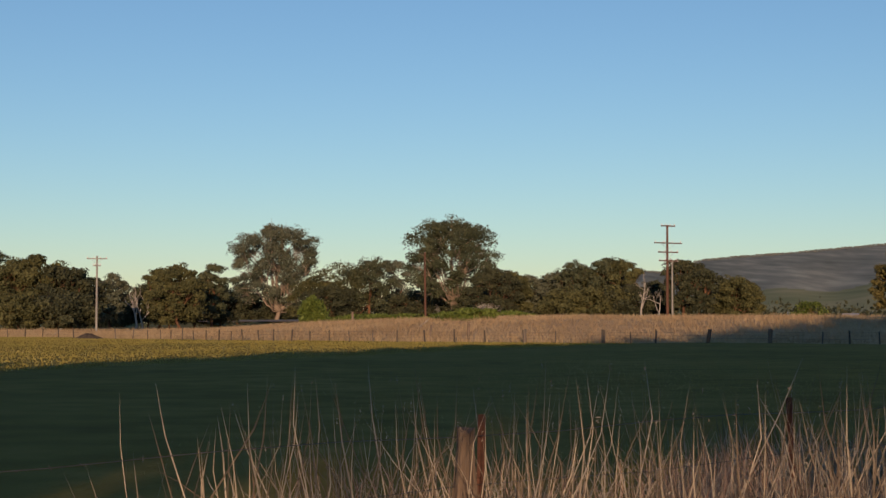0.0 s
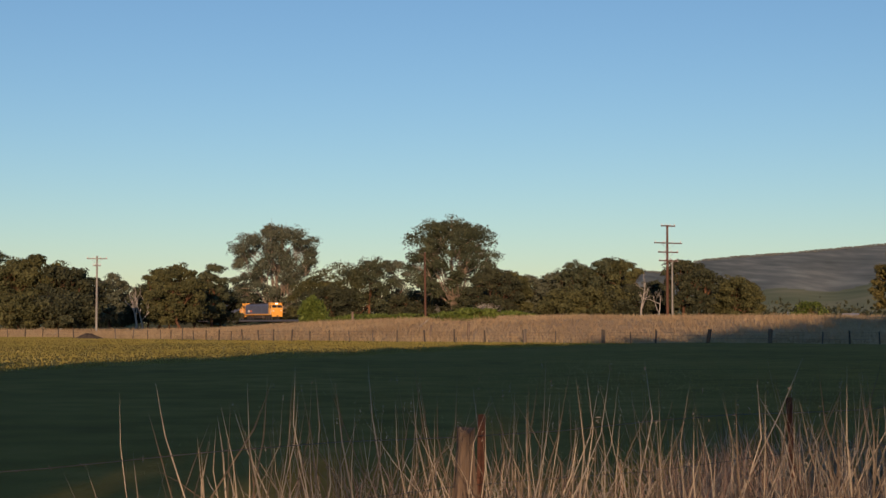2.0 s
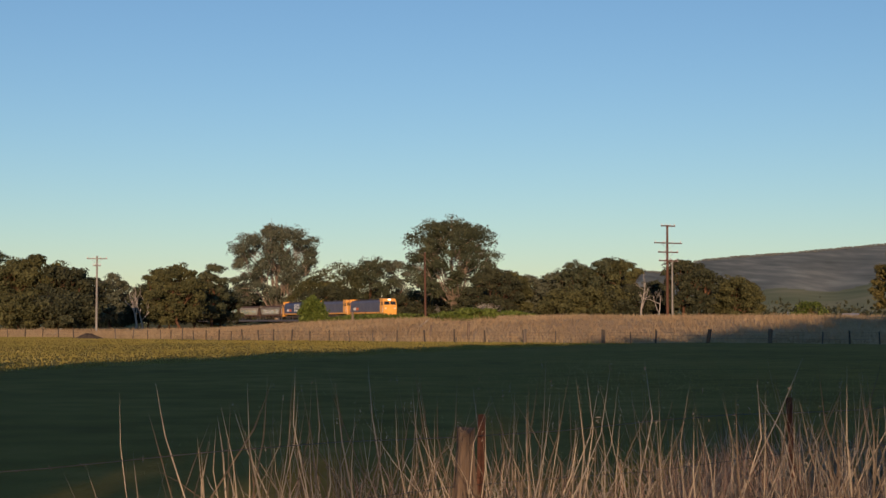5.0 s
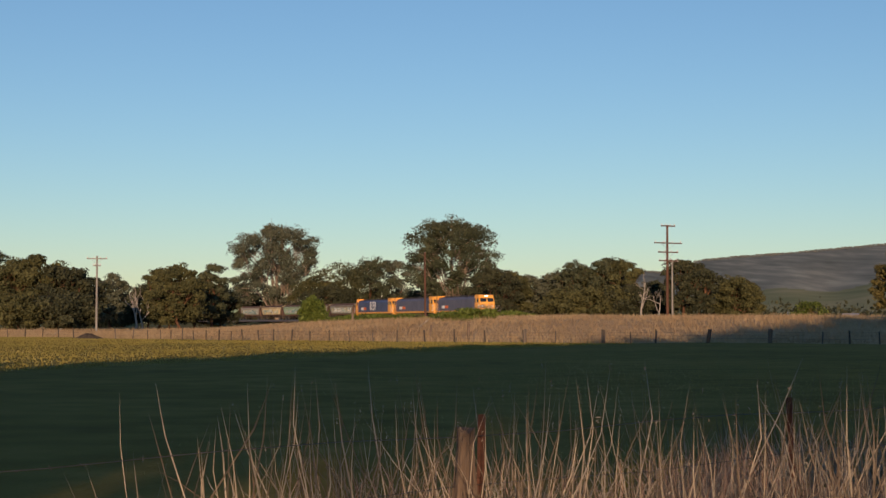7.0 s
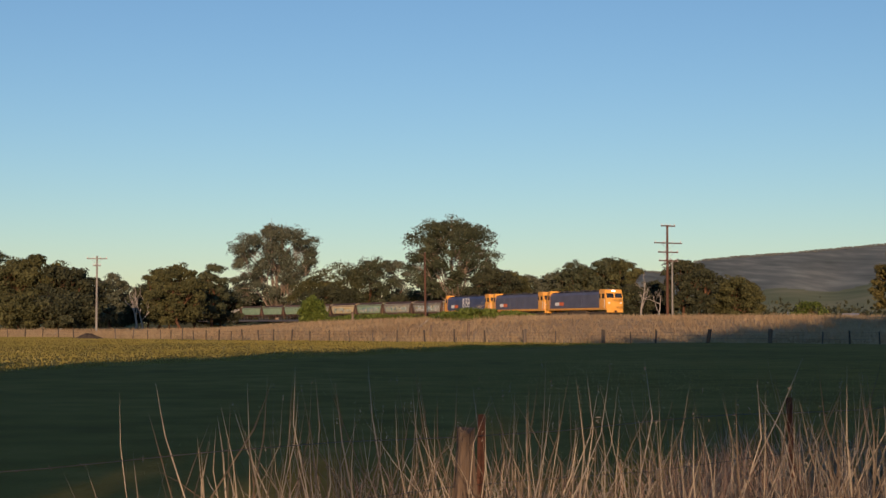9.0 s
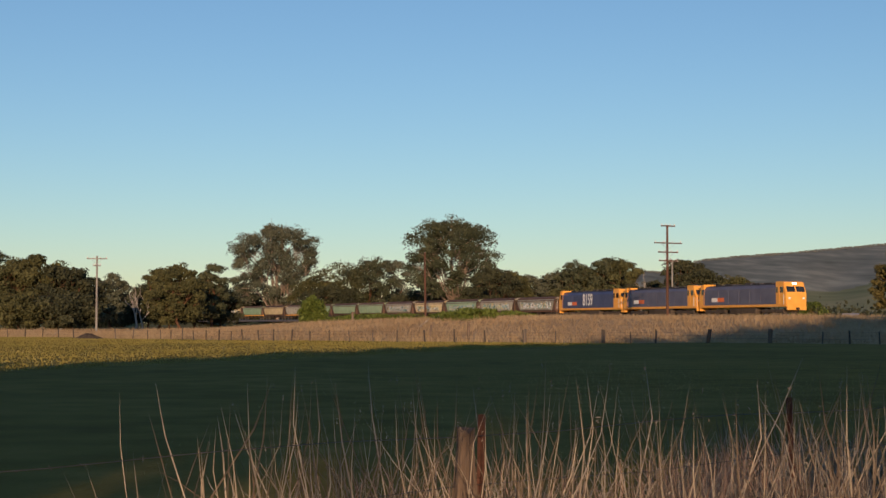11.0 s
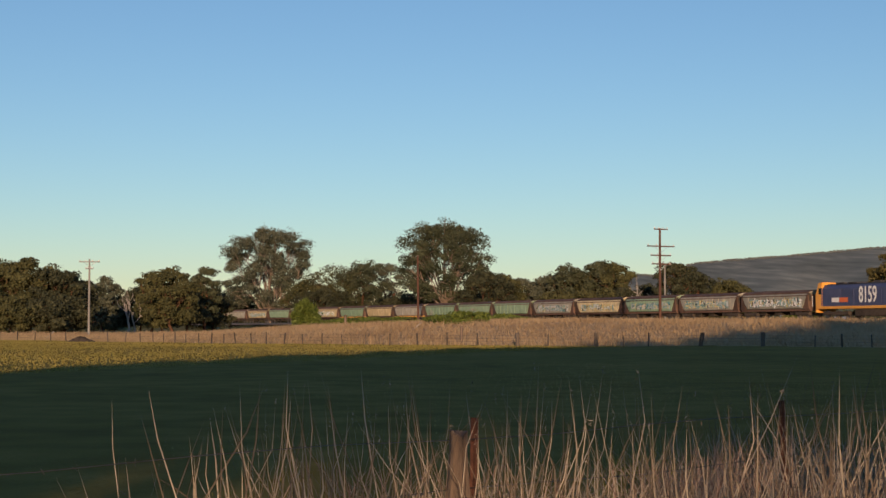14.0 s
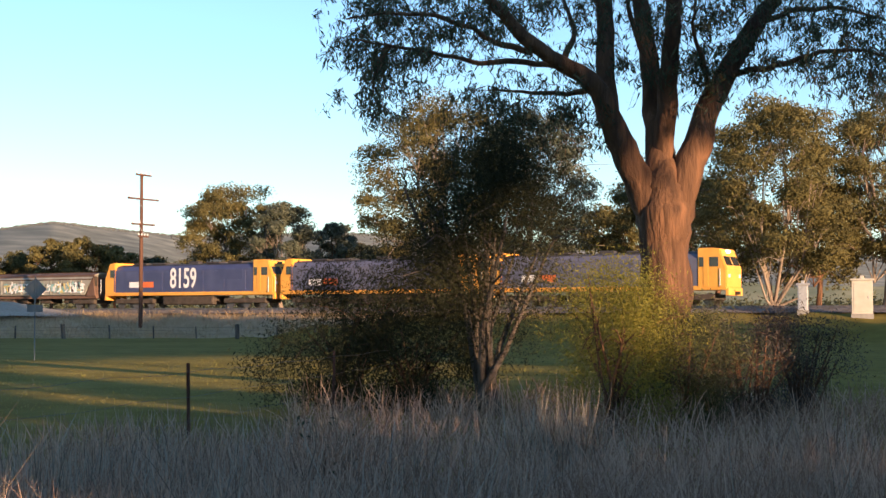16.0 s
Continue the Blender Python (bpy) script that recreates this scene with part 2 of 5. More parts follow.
def stalk_np(rng, xy, z, height, width, lean=0.25):
    """Long stalks of five levels that bow over towards their tips."""
    n = len(xy)
    base = np.column_stack([xy, z])
    a = rng.uniform(0, 2 * np.pi, n)
    side = np.column_stack([np.cos(a), np.sin(a), np.zeros(n)]) * (np.asarray(width) / 2)[:, None]
    b = rng.uniform(0, 2 * np.pi, n)
    t = (np.abs(rng.normal(size=n)) * lean)[:, None] * np.column_stack([np.cos(b), np.sin(b), np.zeros(n)])
    w = rng.normal(size=(n, 3)) * [0.05, 0.05, 0]
    h = np.asarray(height)[:, None]
    up = np.array([[0, 0, 1.0]])
    sag = 0.35 * (t ** 2).sum(1)[:, None]
    rows = []
    for u, k in ((0.0, 1.0), (0.3, 0.95), (0.58, 0.88), (0.82, 0.75)):
        c = base + up * h * u * (1 - sag * u * u).clip(0.3, 1) + t * h * u ** 1.8 + w * h * math.sin(u * 5.0)
        rows += [c - side * k, c + side * k]
    rows.append(base + up * h * (1 - sag).clip(0.3, 1) + t * h + w * h * math.sin(5.0))
    v = np.stack(rows, 1).reshape(-1, 3)
    k = np.arange(n)[:, None] * 9
    return v, [np.concatenate([k + np.array([[j, j + 1, j + 3, j + 2]]) for j in (0, 2, 4)]), k + np.array([[6, 7, 8]])]


def grass_np(rng, xy, z, height, width, lean=0.25):
    """Tapered, bent blades of three levels."""
    n = len(xy)
    base = np.column_stack([xy, z])
    a = rng.uniform(0, 2 * np.pi, n)
    side = np.column_stack([np.cos(a), np.sin(a), np.zeros(n)]) * (np.asarray(width) / 2)[:, None]
    b = rng.uniform(0, 2 * np.pi, n)
    t = (np.abs(rng.normal(size=n)) * lean)[:, None] * np.column_stack([np.cos(b), np.sin(b), np.zeros(n)])
    h = np.asarray(height)[:, None]
    up = np.array([[0, 0, 1.0]])
    mid = base + up * h * 0.55 + t * h * 0.35
    tip = base + up * h * (1 - 0.3 * (t ** 2).sum(1)[:, None]).clip(0.4, 1) + t * h
    v = np.stack([base - side, base + side, mid - side * 0.8, mid + side * 0.8, tip], 1).reshape(-1, 3)
    k = np.arange(n)[:, None] * 5
    return v, [k + np.array([[0, 1, 3, 2]]), k + np.array([[2, 3, 4]])]


# ---- the railway's line ----
T_X, T_Y, T_H, T_K, T_C, SPEED = 51.05, 161.95, 2.7736, 1.838e-4, -1.085e-6, 23.05
RAIL_Z = 2.42


def track_at(s):
    """Place on the centre line s metres along, and the heading."""
    e = max(s, -430.0)
    h = T_H + T_K * e / 2 + T_C * e * e / 3
    x, y = T_X + e * math.sin(h), T_Y + e * math.cos(h)
    g = T_H + T_K * e + T_C * e * e
    if s < e:
        x, y = x + (s - e) * math.sin(g), y + (s - e) * math.cos(g)
    return x, y, g


TRACK = np.array([track_at(s) for s in np.arange(-900, 240, 4.0)])
FX = np.array([-4000, -400, -60, -36, -4, 26, 58, 85, 120, 4000.0])
FY = np.array([600, 330, 185, 160, 131, 120, 105, 92, 75, -1500.0])


def noise2(x, y, s, seed=0):
    r = np.random.RandomState(seed)
    out = 0 * x
    for k in range(6):
        a, p, w = r.uniform(0, 6.28), r.uniform(0, 6.28), r.uniform(0.6, 1.7)
        out = out + np.sin((x * math.cos(a) + y * math.sin(a)) * w / s + p)
    return out / 6


def ground_z(x, y):
    x, y = np.asarray(x, float), np.asarray(y, float)
    beyond = y - np.interp(x, FX, FY)
    k = np.clip(beyond / 30, 0, 1)
    k = k * k * (3 - 2 * k)
    z = k * np.interp(x, [-60, -33, -15, 0, 13, 60, 90], [0.2, 0.35, 1.35, 1.8, 2.05, 1.9, 1.7])
    shape = x.shape
    P = np.column_stack([x.ravel(), y.ravel()])
    d = np.full(len(P), 1e9)
    near = (np.abs(P[:, 0]) < 1200) & (np.abs(P[:, 1]) < 1200)
    if near.any():
        d[near] = np.sqrt(np.min((P[near, None, 0] - TRACK[None, ::2, 0]) ** 2 + (P[near, None, 1] - TRACK[None, ::2, 1]) ** 2, axis=1))
    bank = (RAIL_Z - 0.45) - np.clip(d - 4.0, 0, None) * 0.22
    z = np.maximum(z, bank.reshape(shape))
    return z + 0.06 * noise2(x, y, 5) * (np.hypot(x, y) > 5) + 0.05 * noise2(x, y, 17, 3)


def gz(x, y):
    return float(ground_z(np.array([x]), np.array([y]))[0])


def polar(az, d):
    """Place at azimuth az (degrees right of +y) and distance d from the tripod."""
    return d * math.sin(radians(az)), d * math.cos(radians(az))


# ---- ground ----


def build_ground():
    far = [150, 200, 300, 500, 900, 1600, 2800, 4500]
    xs = np.array([-v for v in far[::-1]] + list(np.arange(-120, 140, 2.5)) + far)
    ys = np.array([-v for v in far[:0:-1]] + [-140, -100, -70, -50, -35, -20] + list(np.arange(-12, 330, 2.5)) + [340, 380, 430, 500, 620, 900, 1600, 2800, 4500])
    X, Y = np.meshgrid(xs, ys, indexing="ij")
    Z = ground_z(X, Y)
    i, j = np.meshgrid(np.arange(len(xs) - 1), np.arange(len(ys) - 1), indexing="ij")
    n = len(ys)
    q = np.stack([i * n + j, (i + 1) * n + j, (i + 1) * n + j + 1, i * n + j + 1], -1).reshape(-1, 4)
    cx, cy = X[:-1, :-1] + 1.2, Y[:-1, :-1] + 1.2
    m = np.zeros(cx.shape, int)
    m[cy > np.interp(cx, FX, FY)] = 1
    m[(cy < 8.5 + 0.958 * cx) & (np.hypot(cx, cy) < 12) & (cx > 0)] = 1
    m[np.hypot(cx, cy) > 330] = 2
    ob = link("ground", np_mesh("ground", np.column_stack([X.ravel(), Y.ravel(), Z.ravel()]), [q], [M_FIELD, M_VERGE, M_FARLAND], m.ravel(), True))
    tagged(ob, "green grazed pasture with dry grass verge and low bank", "ground", kind="structure")


build_ground()


def build_track():
    s = np.arange(-700, 220, 6.0)
    c = np.array([track_at(v) for v in s])
    nx, ny = np.cos(c[:, 2]), -np.sin(c[:, 2])
    prof = [(-3.4, -0.5), (-1.9, -0.17), (1.9, -0.17), (3.4, -0.5)]
    v = np.stack([np.column_stack([c[:, 0] + nx * o, c[:, 1] + ny * o, np.full(len(s), RAIL_Z + z)]) for o, z in prof], 1).reshape(-1, 3)
    k = len(prof)
    i, j = np.meshgrid(np.arange(len(s) - 1), np.arange(k - 1), indexing="ij")
    q = np.stack([i * k + j, i * k + j + 1, (i + 1) * k + j + 1, (i + 1) * k + j], -1).reshape(-1, 4)
    track = link("railway_track", np_mesh("ballast", v, [q], M_BALLAST))
    tagged(track, "straight railway line with steel rails on grey ballast", "railway", kind="structure")
    for side in (-0.72, 0.72):
        prof = [(-0.06, -0.16), (-0.035, 0.0), (0.035, 0.0), (0.06, -0.16)]
        v = np.stack([np.column_stack([c[:, 0] + nx * (side + o), c[:, 1] + ny * (side + o), np.full(len(s), RAIL_Z + z)]) for o, z in prof], 1).reshape(-1, 3)
        link("rail", np_mesh("rail", v, [q], M_STEEL), track)


build_track()

# ---- hills ----
HILL_AZ = np.array([3.0, 6.0, 7.4, 8.4, 9.6, 11, 13, 16, 17.7, 19.2, 20.8, 22.5, 25.4, 27.3, 33, 45, 60, 80, 100])
HILL_PX = np.array([30, 80, 92, 88, 110, 116, 122, 134, 138, 136, 152, 164, 150, 141, 150, 120, 90, 60, 20.0]) / 2700


def build_hill():
    az = np.radians(np.arange(2, 101, 0.16))
    r = np.linspace(0, 1, 80)
    A, R = np.meshgrid(az, r, indexing="ij")
    top = np.interp(np.degrees(A), HILL_AZ, HILL_PX)
    dist = 1250 + 1500 * R
    k = R ** 1.15
    wob = 0.06 * noise2(np.degrees(A) * 12, R * 25, 9, 5)
    z = 1.6 + top * 2750 * (k + wob * np.sin(np.pi * R))
    z[:, 0] = 0.0
    v = np.column_stack([(dist * np.sin(A)).ravel(), (dist * np.cos(A)).ravel(), z.ravel()])
    n = len(r)
    i, j = np.meshgrid(np.arange(len(az) - 1), np.arange(n - 1), indexing="ij")
    q = np.stack([i * n + j, i * n + j + 1, (i + 1) * n + j + 1, (i + 1) * n + j], -1).reshape(-1, 4)
    low = (R[:-1, :-1] + 0.12 * noise2(np.degrees(A[:-1, :-1]) * 3, R[:-1, :-1] * 25, 3, 8)) < 0.36
    ob = link("wooded_hill", np_mesh("wooded_hill", v, [q], [M_HAZYFOREST, M_PASTURE], low.ravel().astype(int), True))
    rng = np.random.RandomState(14)
    # crowns along the crest
    count = 9000
    wood = np.where(R > 0.95, 1.0, 0.0) * (np.degrees(A) < 62)
    pick = rng.choice(len(v), count, p=(wood / wood.sum()).ravel())
    P = v[pick] + rng.uniform(-1, 1, (count, 3)) * [9, 9, 0] + [0, 0, 0.2]
    N = rng.normal(size=(count, 3)) * 0.28 + np.column_stack([-np.sin(A.ravel()[pick]), -np.cos(A.ravel()[pick]), np.full(count, 1.6)])
    a, f = facing_leaves(rng, P, N, 4.2, 3.4)
    tagged(link("hill_forest", np_mesh("hill_forest", a, [f], M_HILLTREES)), "hazy-coloured grey-green forest along the crest of the distant hill", "forest", kind="stuff")
    tagged(ob, "long wooded hill range with paler pasture on its foot", "hill", kind="structure")


build_hill()

# ---- trees ----


def tree_meshes(seed, H, W, base, leaf_mat, bark_mat, lobes=9, per=900, leaf=(0.75, 0.42), limb=1.0, fork=0.3, puff=0.25, low=0.85, hang=0.35):
    """Trunk with limbs that carry leaf lobes, each of many rounded clumps.
    base: height of the crown's foot as a share of H; low: how far the lobes go down the crown's underside."""
    rng = np.random.RandomState(seed)
    tubes, pts, nrm = [], [], []
    r0 = H * 0.022 * limb
    f = np.array([rng.normal() * 0.02 * H, rng.normal() * 0.02 * H, H * fork])
    tubes.append(([(0, 0, -0.3), (0, 0, 0.15 * H * fork), f * 0.5 + [0.02 * H * rng.normal(), 0, 0], f], [r0 * 1.5, r0 * 1.1, r0, r0 * 0.9]))
    hv = (1 - base) * H * 0.5
    lump = rng.uniform(0, 6.28, 4)
    for i in range(lobes):
        a = 2.4 * i + rng.uniform(-0.5, 0.5)
        u = (i + 0.5) / lobes
        sn = 1 - (1 + low) * u
        cs = max(0.34, math.sqrt(max(0.0, 1 - abs(sn) ** 2.4)))
        k = (rng.uniform(0.8, 1.04) if i % 4 else rng.uniform(0.25, 0.65)) * (1 + 0.10 * math.sin(2 * a + lump[0]) + 0.08 * math.sin(3 * a + lump[1] + 3 * sn))
        c = np.array([W * 0.42 * k * cs * math.cos(a), W * 0.42 * k * cs * math.sin(a), base * H + hv * (1.0 + (0.80 + 0.08 * rng.uniform(-1, 1)) * sn)])
        size = W * rng.uniform(0.65, 1.25) * puff * (1.12 - 0.25 * u)
        mid = f + (c - f) * 0.5 + np.array([0, 0, -0.06 * H]) + rng.normal(size=3) * 0.03 * H
        if lobes > 16 and i % (4 if lobes > 30 else 3):
            mid = c * 0.8 + f * 0.2
        else:
            tubes.append(([f, mid, c, c + (c - mid) * 0.35], [r0 * 0.5, r0 * 0.28, r0 * 0.12, r0 * 0.04]))
        for b in range(3):
            e = c + rng.normal(size=3) * size * np.array([0.7, 0.7, 0.4])
            tubes.append(([mid, (mid + e) / 2 + [0, 0, 0.02 * H], e], [r0 * 0.14, r0 * 0.08, r0 * 0.03]))
        nc = 13
        d = rng.normal(size=(nc, 3))
        d /= np.linalg.norm(d, axis=1)[:, None]
        d[:, 2] = np.where(d[:, 2] < -hang, -d[:, 2] * 0.5, d[:, 2])
        cl = c + d * size * np.array([1, 1, 0.72]) * rng.uniform(0.5, 1.0, (nc, 1))
        m = max(4, int(per / nc))
        n = rng.normal(size=(nc * m, 3))
        n[:, 2] += 0.45
        n /= np.linalg.norm(n, axis=1)[:, None]
        rc = np.repeat(rng.uniform(0.34, 0.62, nc), m)[:, None] * size
        pts.append(np.repeat(cl, m, axis=0) + n * rc * np.array([1, 1, 0.62]) * rng.uniform(0.55, 1.1, (nc * m, 1)))
        nrm.append(n + 0.35 * np.repeat(d, m, axis=0) + rng.normal(size=n.shape) * 0.5)
        m = per // 3
        pts.append(c + rng.normal(size=(m, 3)).clip(-1.4, 1.4) * size * [0.48, 0.48, 0.34])
        nrm.append(rng.normal(size=(m, 3)))
    P, N = np.concatenate(pts), np.concatenate(nrm)
    ok = P[:, 2] > 0.03 * H
    P, N = P[ok], N[ok]
    P[:, 2] *= H / np.percentile(P[:, 2], 99.7)
    v, q = facing_leaves(rng, P, N, leaf[0], leaf[1])
    return tubes_mesh("trunk", tubes, bark_mat), np_mesh("crown", v, [q], leaf_mat)


def tree(name, az, d, H, W, label, seed, leaf_mat=None, bark_mat=None, base=0.25, category="tree", group="", lower=0.0, **k):
    x, y = polar(az, d)
    t, c = tree_meshes(seed, H, W, base, leaf_mat or M_GUMLEAF, bark_mat or M_BARK, **k)
    ob = tagged(new(name), label, category, group)
    ob.matrix_basis = pose(x, y, gz(x, y) - 0.05 - lower, 0, 0, seed * 47 % 360)
    link("trunk", t, ob)
    link("crown", c, ob)
    return ob


def az0(px):
    return math.degrees(math.atan((px - 784) / 2700))


def az16(px):
    return 36.89 + az0(px)


# big paddock gums behind the line
tree("gum_tree", az0(488), 410, 27.3, 25, "tall spreading river gum beyond the railway", 1, M_GUMLEAF2, M_PALEBARK, 0.10, lobes=84, per=480, limb=1.0, fork=0.16, puff=0.105, leaf=(0.46, 0.27))
tree("gum_tree", az0(800), 330, 22.2, 23, "broad round gum tree beyond the railway", 2, M_GUMLEAF, M_PALEBARK, 0.08, lobes=90, per=500, limb=1.0, fork=0.16, puff=0.108, leaf=(0.38, 0.23))
BELT = "belt of trees beyond the railway"
for i, (px, d, top, w, mat) in enumerate([
        (560, 380, 490, 12, M_OLIVELEAF), (610, 375, 466, 14, M_OLIVELEAF), (655, 370, 457, 12, M_GUMLEAF), (690, 385, 462, 8, M_GUMLEAF2), (585, 365, 505, 12, M_DARKLEAF),
        (455, 430, 520, 11, M_DARKLEAF), (420, 430, 515, 10, M_DARKLEAF), (505, 420, 525, 11, M_DARKLEAF), (735, 370, 512, 10, M_DARKLEAF), (700, 400, 520, 11, M_DARKLEAF),
        (875, 310, 476, 9, M_DARKLEAF), (905, 315, 482, 7, M_OLIVELEAF), (935, 320, 488, 7, M_GUMLEAF2), (850, 330, 510, 10, M_DARKLEAF), (780, 340, 520, 12, M_DARKLEAF), (960, 330, 515, 9, M_OLIVELEAF),
        (990, 315, 480, 7, M_GUMLEAF2), (1020, 310, 465, 7, M_GUMLEAF), (1050, 315, 478, 8, M_OLIVELEAF), (1075, 312, 458, 7, M_GUMLEAF), (1105, 308, 463, 7, M_OLIVELEAF), (1000, 300, 510, 9, M_OLIVELEAF), (1060, 300, 508, 10, M_OLIVELEAF), (1115, 300, 505, 8, M_DARKLEAF),
        (1160, 320, 500, 7, M_DARKLEAF), (1207, 290, 462, 7, M_DARKLEAF), (1235, 292, 470, 7, M_DARKLEAF), (1275, 310, 505, 8, M_OLIVELEAF), (1300, 300, 491, 8, M_OLIVELEAF), (1322, 305, 502, 6, M_OLIVELEAF)]):
    x, y = polar(az0(px), d)
    tree("tree", az0(px), d, (572 - top) * d / 2700 + 1.6 - gz(x, y), w * 1.22, "olive-green bushy gum tree in the belt beyond the railway", 10 + i, mat, M_BARK, 0.02, group=BELT, lobes=24, per=430, puff=0.17, leaf=(0.42, 0.26))
# trees before the line
for i, (px, d, top, w, mat) in enumerate([
        (-25, 250, 445, 10, M_GUMLEAF), (20, 245, 470, 8, M_OLIVELEAF), (58, 248, 456, 9, M_OLIVELEAF), (110, 245, 476, 9, M_DARKLEAF), (140, 250, 480, 8, M_DARKLEAF), (30, 235, 520, 9, M_OLIVELEAF), (85, 235, 525, 9, M_DARKLEAF), (128, 238, 520, 8, M_DARKLEAF),
        (195, 300, 487, 7, M_GUMLEAF2), (215, 330, 530, 9, M_DARKLEAF), (180, 320, 525, 9, M_DARKLEAF), (262, 330, 505, 8, M_DARKLEAF), (282, 300, 478, 7, M_OLIVELEAF), (318, 285, 471, 9.5, M_OLIVELEAF), (375, 300, 470, 6, M_GUMLEAF), (390, 310, 510, 8, M_DARKLEAF), (345, 300, 500, 9, M_DARKLEAF), (300, 290, 510, 8, M_OLIVELEAF)]):
    x, y = polar(az0(px), d)
    tree("tree", az0(px), d, (572 - top) * d / 2700 + 1.6 - gz(x, y), w * 1.12, "dense dark olive tree at the paddock's edge", 60 + i, mat, M_BARK, 0.02, group="trees at the paddock's edge", lobes=26, per=430, puff=0.17, leaf=(0.40, 0.25))

# trees to the right, behind the line
tree("gum_tree", az16(405), 168, 14.2, 11.5, "round-headed olive gum lit by the low sun", 101, M_GOLDLEAF, M_PALEBARK, 0.03, lobes=37, per=1150, puff=0.155, leaf=(0.24, 0.12))
tree("gum_tree", az16(500), 160, 11.8, 8, "smaller gum tree beyond the railway", 102, M_GUMLEAF2, M_PALEBARK, 0.03, lobes=30, per=1150, puff=0.155, leaf=(0.24, 0.12))
tree("gum_tree", az16(770), 150, 21.5, 15, "tall gum with sunlit golden top", 103, M_GOLDLEAF, M_PALEBARK, 0.06, lobes=44, per=1150, puff=0.155, leaf=(0.24, 0.12))
tree("gum_tree", az16(940), 150, 20.0, 14, "tall loose-crowned gum with pale limbs", 104, M_GUMLEAF2, M_PALEBARK, 0.1, lobes=40, per=1150, puff=0.155, leaf=(0.24, 0.12))
tree("gum_tree", az16(1375), 128, 19.3, 14, "many-stemmed pale-barked gum by the railway", 105, M_GOLDLEAF, M_PALEBARK, 0.12, lobes=47, per=1150, puff=0.155, leaf=(0.24, 0.12), fork=0.12, limb=0.75)
tree("gum_tree", az16(1560), 135, 20.0, 13, "gum tree with a brown crown", 106, M_GOLDLEAF, M_PALEBARK, 0.15, lobes=40, per=1150, puff=0.155, leaf=(0.24, 0.12))
tree("gum_tree", az16(1180), 150, 16.0, 13, "leafy gum beyond the railway", 107, M_GOLDLEAF, M_PALEBARK, 0.03, lobes=37, per=1150, puff=0.155, leaf=(0.24, 0.12))
for i, (az, d, above, w, mat) in enumerate([(16.45, 215, 104, 6, M_GOLDLEAF), (17.05, 212, 133, 6.5, M_GOLDLEAF), (17.6, 215, 125, 5, M_DARKLEAF), (18.3, 225, 90, 7, M_DARKLEAF), (19.0, 215, 118, 6, M_DARKLEAF), (20.2, 225, 106, 7, M_GOLDLEAF), (21.5, 225, 112, 7, M_GOLDLEAF),
                                       (22.5, 215, 133, 7, M_GOLDLEAF), (23.6, 212, 136, 8, M_GOLDLEAF), (24.8, 215, 122, 7, M_GOLDLEAF), (26.2, 220, 105, 8, M_DARKLEAF), (33.8, 190, 130, 9, M_DARKLEAF), (32.8, 180, 165, 5, M_GUMLEAF2), (43.1, 170, 200, 10, M_GOLDLEAF), (47.1, 170, 240, 11, M_DARKLEAF), (50.7, 170, 230, 12, M_GOLDLEAF)]):
    H = 1.6 + above * d / 2700 - gz(*polar(az, d))
    tree("tree", az, d, H, w, "bushy brown-green tree beyond the railway", 120 + i, mat, M_BARK, 0.1, group=BELT, lobes=24, per=520, puff=0.17, leaf=(0.33, 0.2))
# shelter belt behind the tripod, whose shade lies on the paddock
SHELTER = "shelter belt"
BELT_X = [-60, -36, -26, -16, -11.7, -5.9, 0, 6, 14, 24, 36, 44, 50, 56, 60, 68, 80, 96]
BELT_TOP = [8, 10, 12, 13.4, 14.8, 17.7, 19.6, 21.2, 22.8, 24.6, 27.0, 28.0, 27.6, 25.6, 24.2, 21.2, 16, 9]


def belt_gaps(x, h):
    """True where the low sun finds its way between crowns and undergrowth."""
    low = (x > -4.0) & (x < 2.75) & (h > 6.0) & (h < np.interp(x, [-2, -0.4, 0.6, 2.5], [8.1, 8.5, 8.5, 8.25]) + 0.1 * np.sin(x * 3.1))
    foot = np.interp(x, [4.5, 5, 9, 12, 13, 17, 18.5, 34], [8.6, 8.35, 8.75, 9.1, 8.3, 8.3, 9.4, 10.2])
    head = np.interp(x, [4.5, 5.5, 9, 12, 14, 17, 20, 34], [8.6, 8.85, 9.55, 10.3, 11.4, 12.5, 13.7, 14.2])
    band = (x > 4.5) & (x < 33) & (h > foot) & (h < head)
    chink = ((x - 9.3) / 0.5) ** 2 + ((h - 7.7) / 0.75) ** 2 < 1
    return low | band | chink


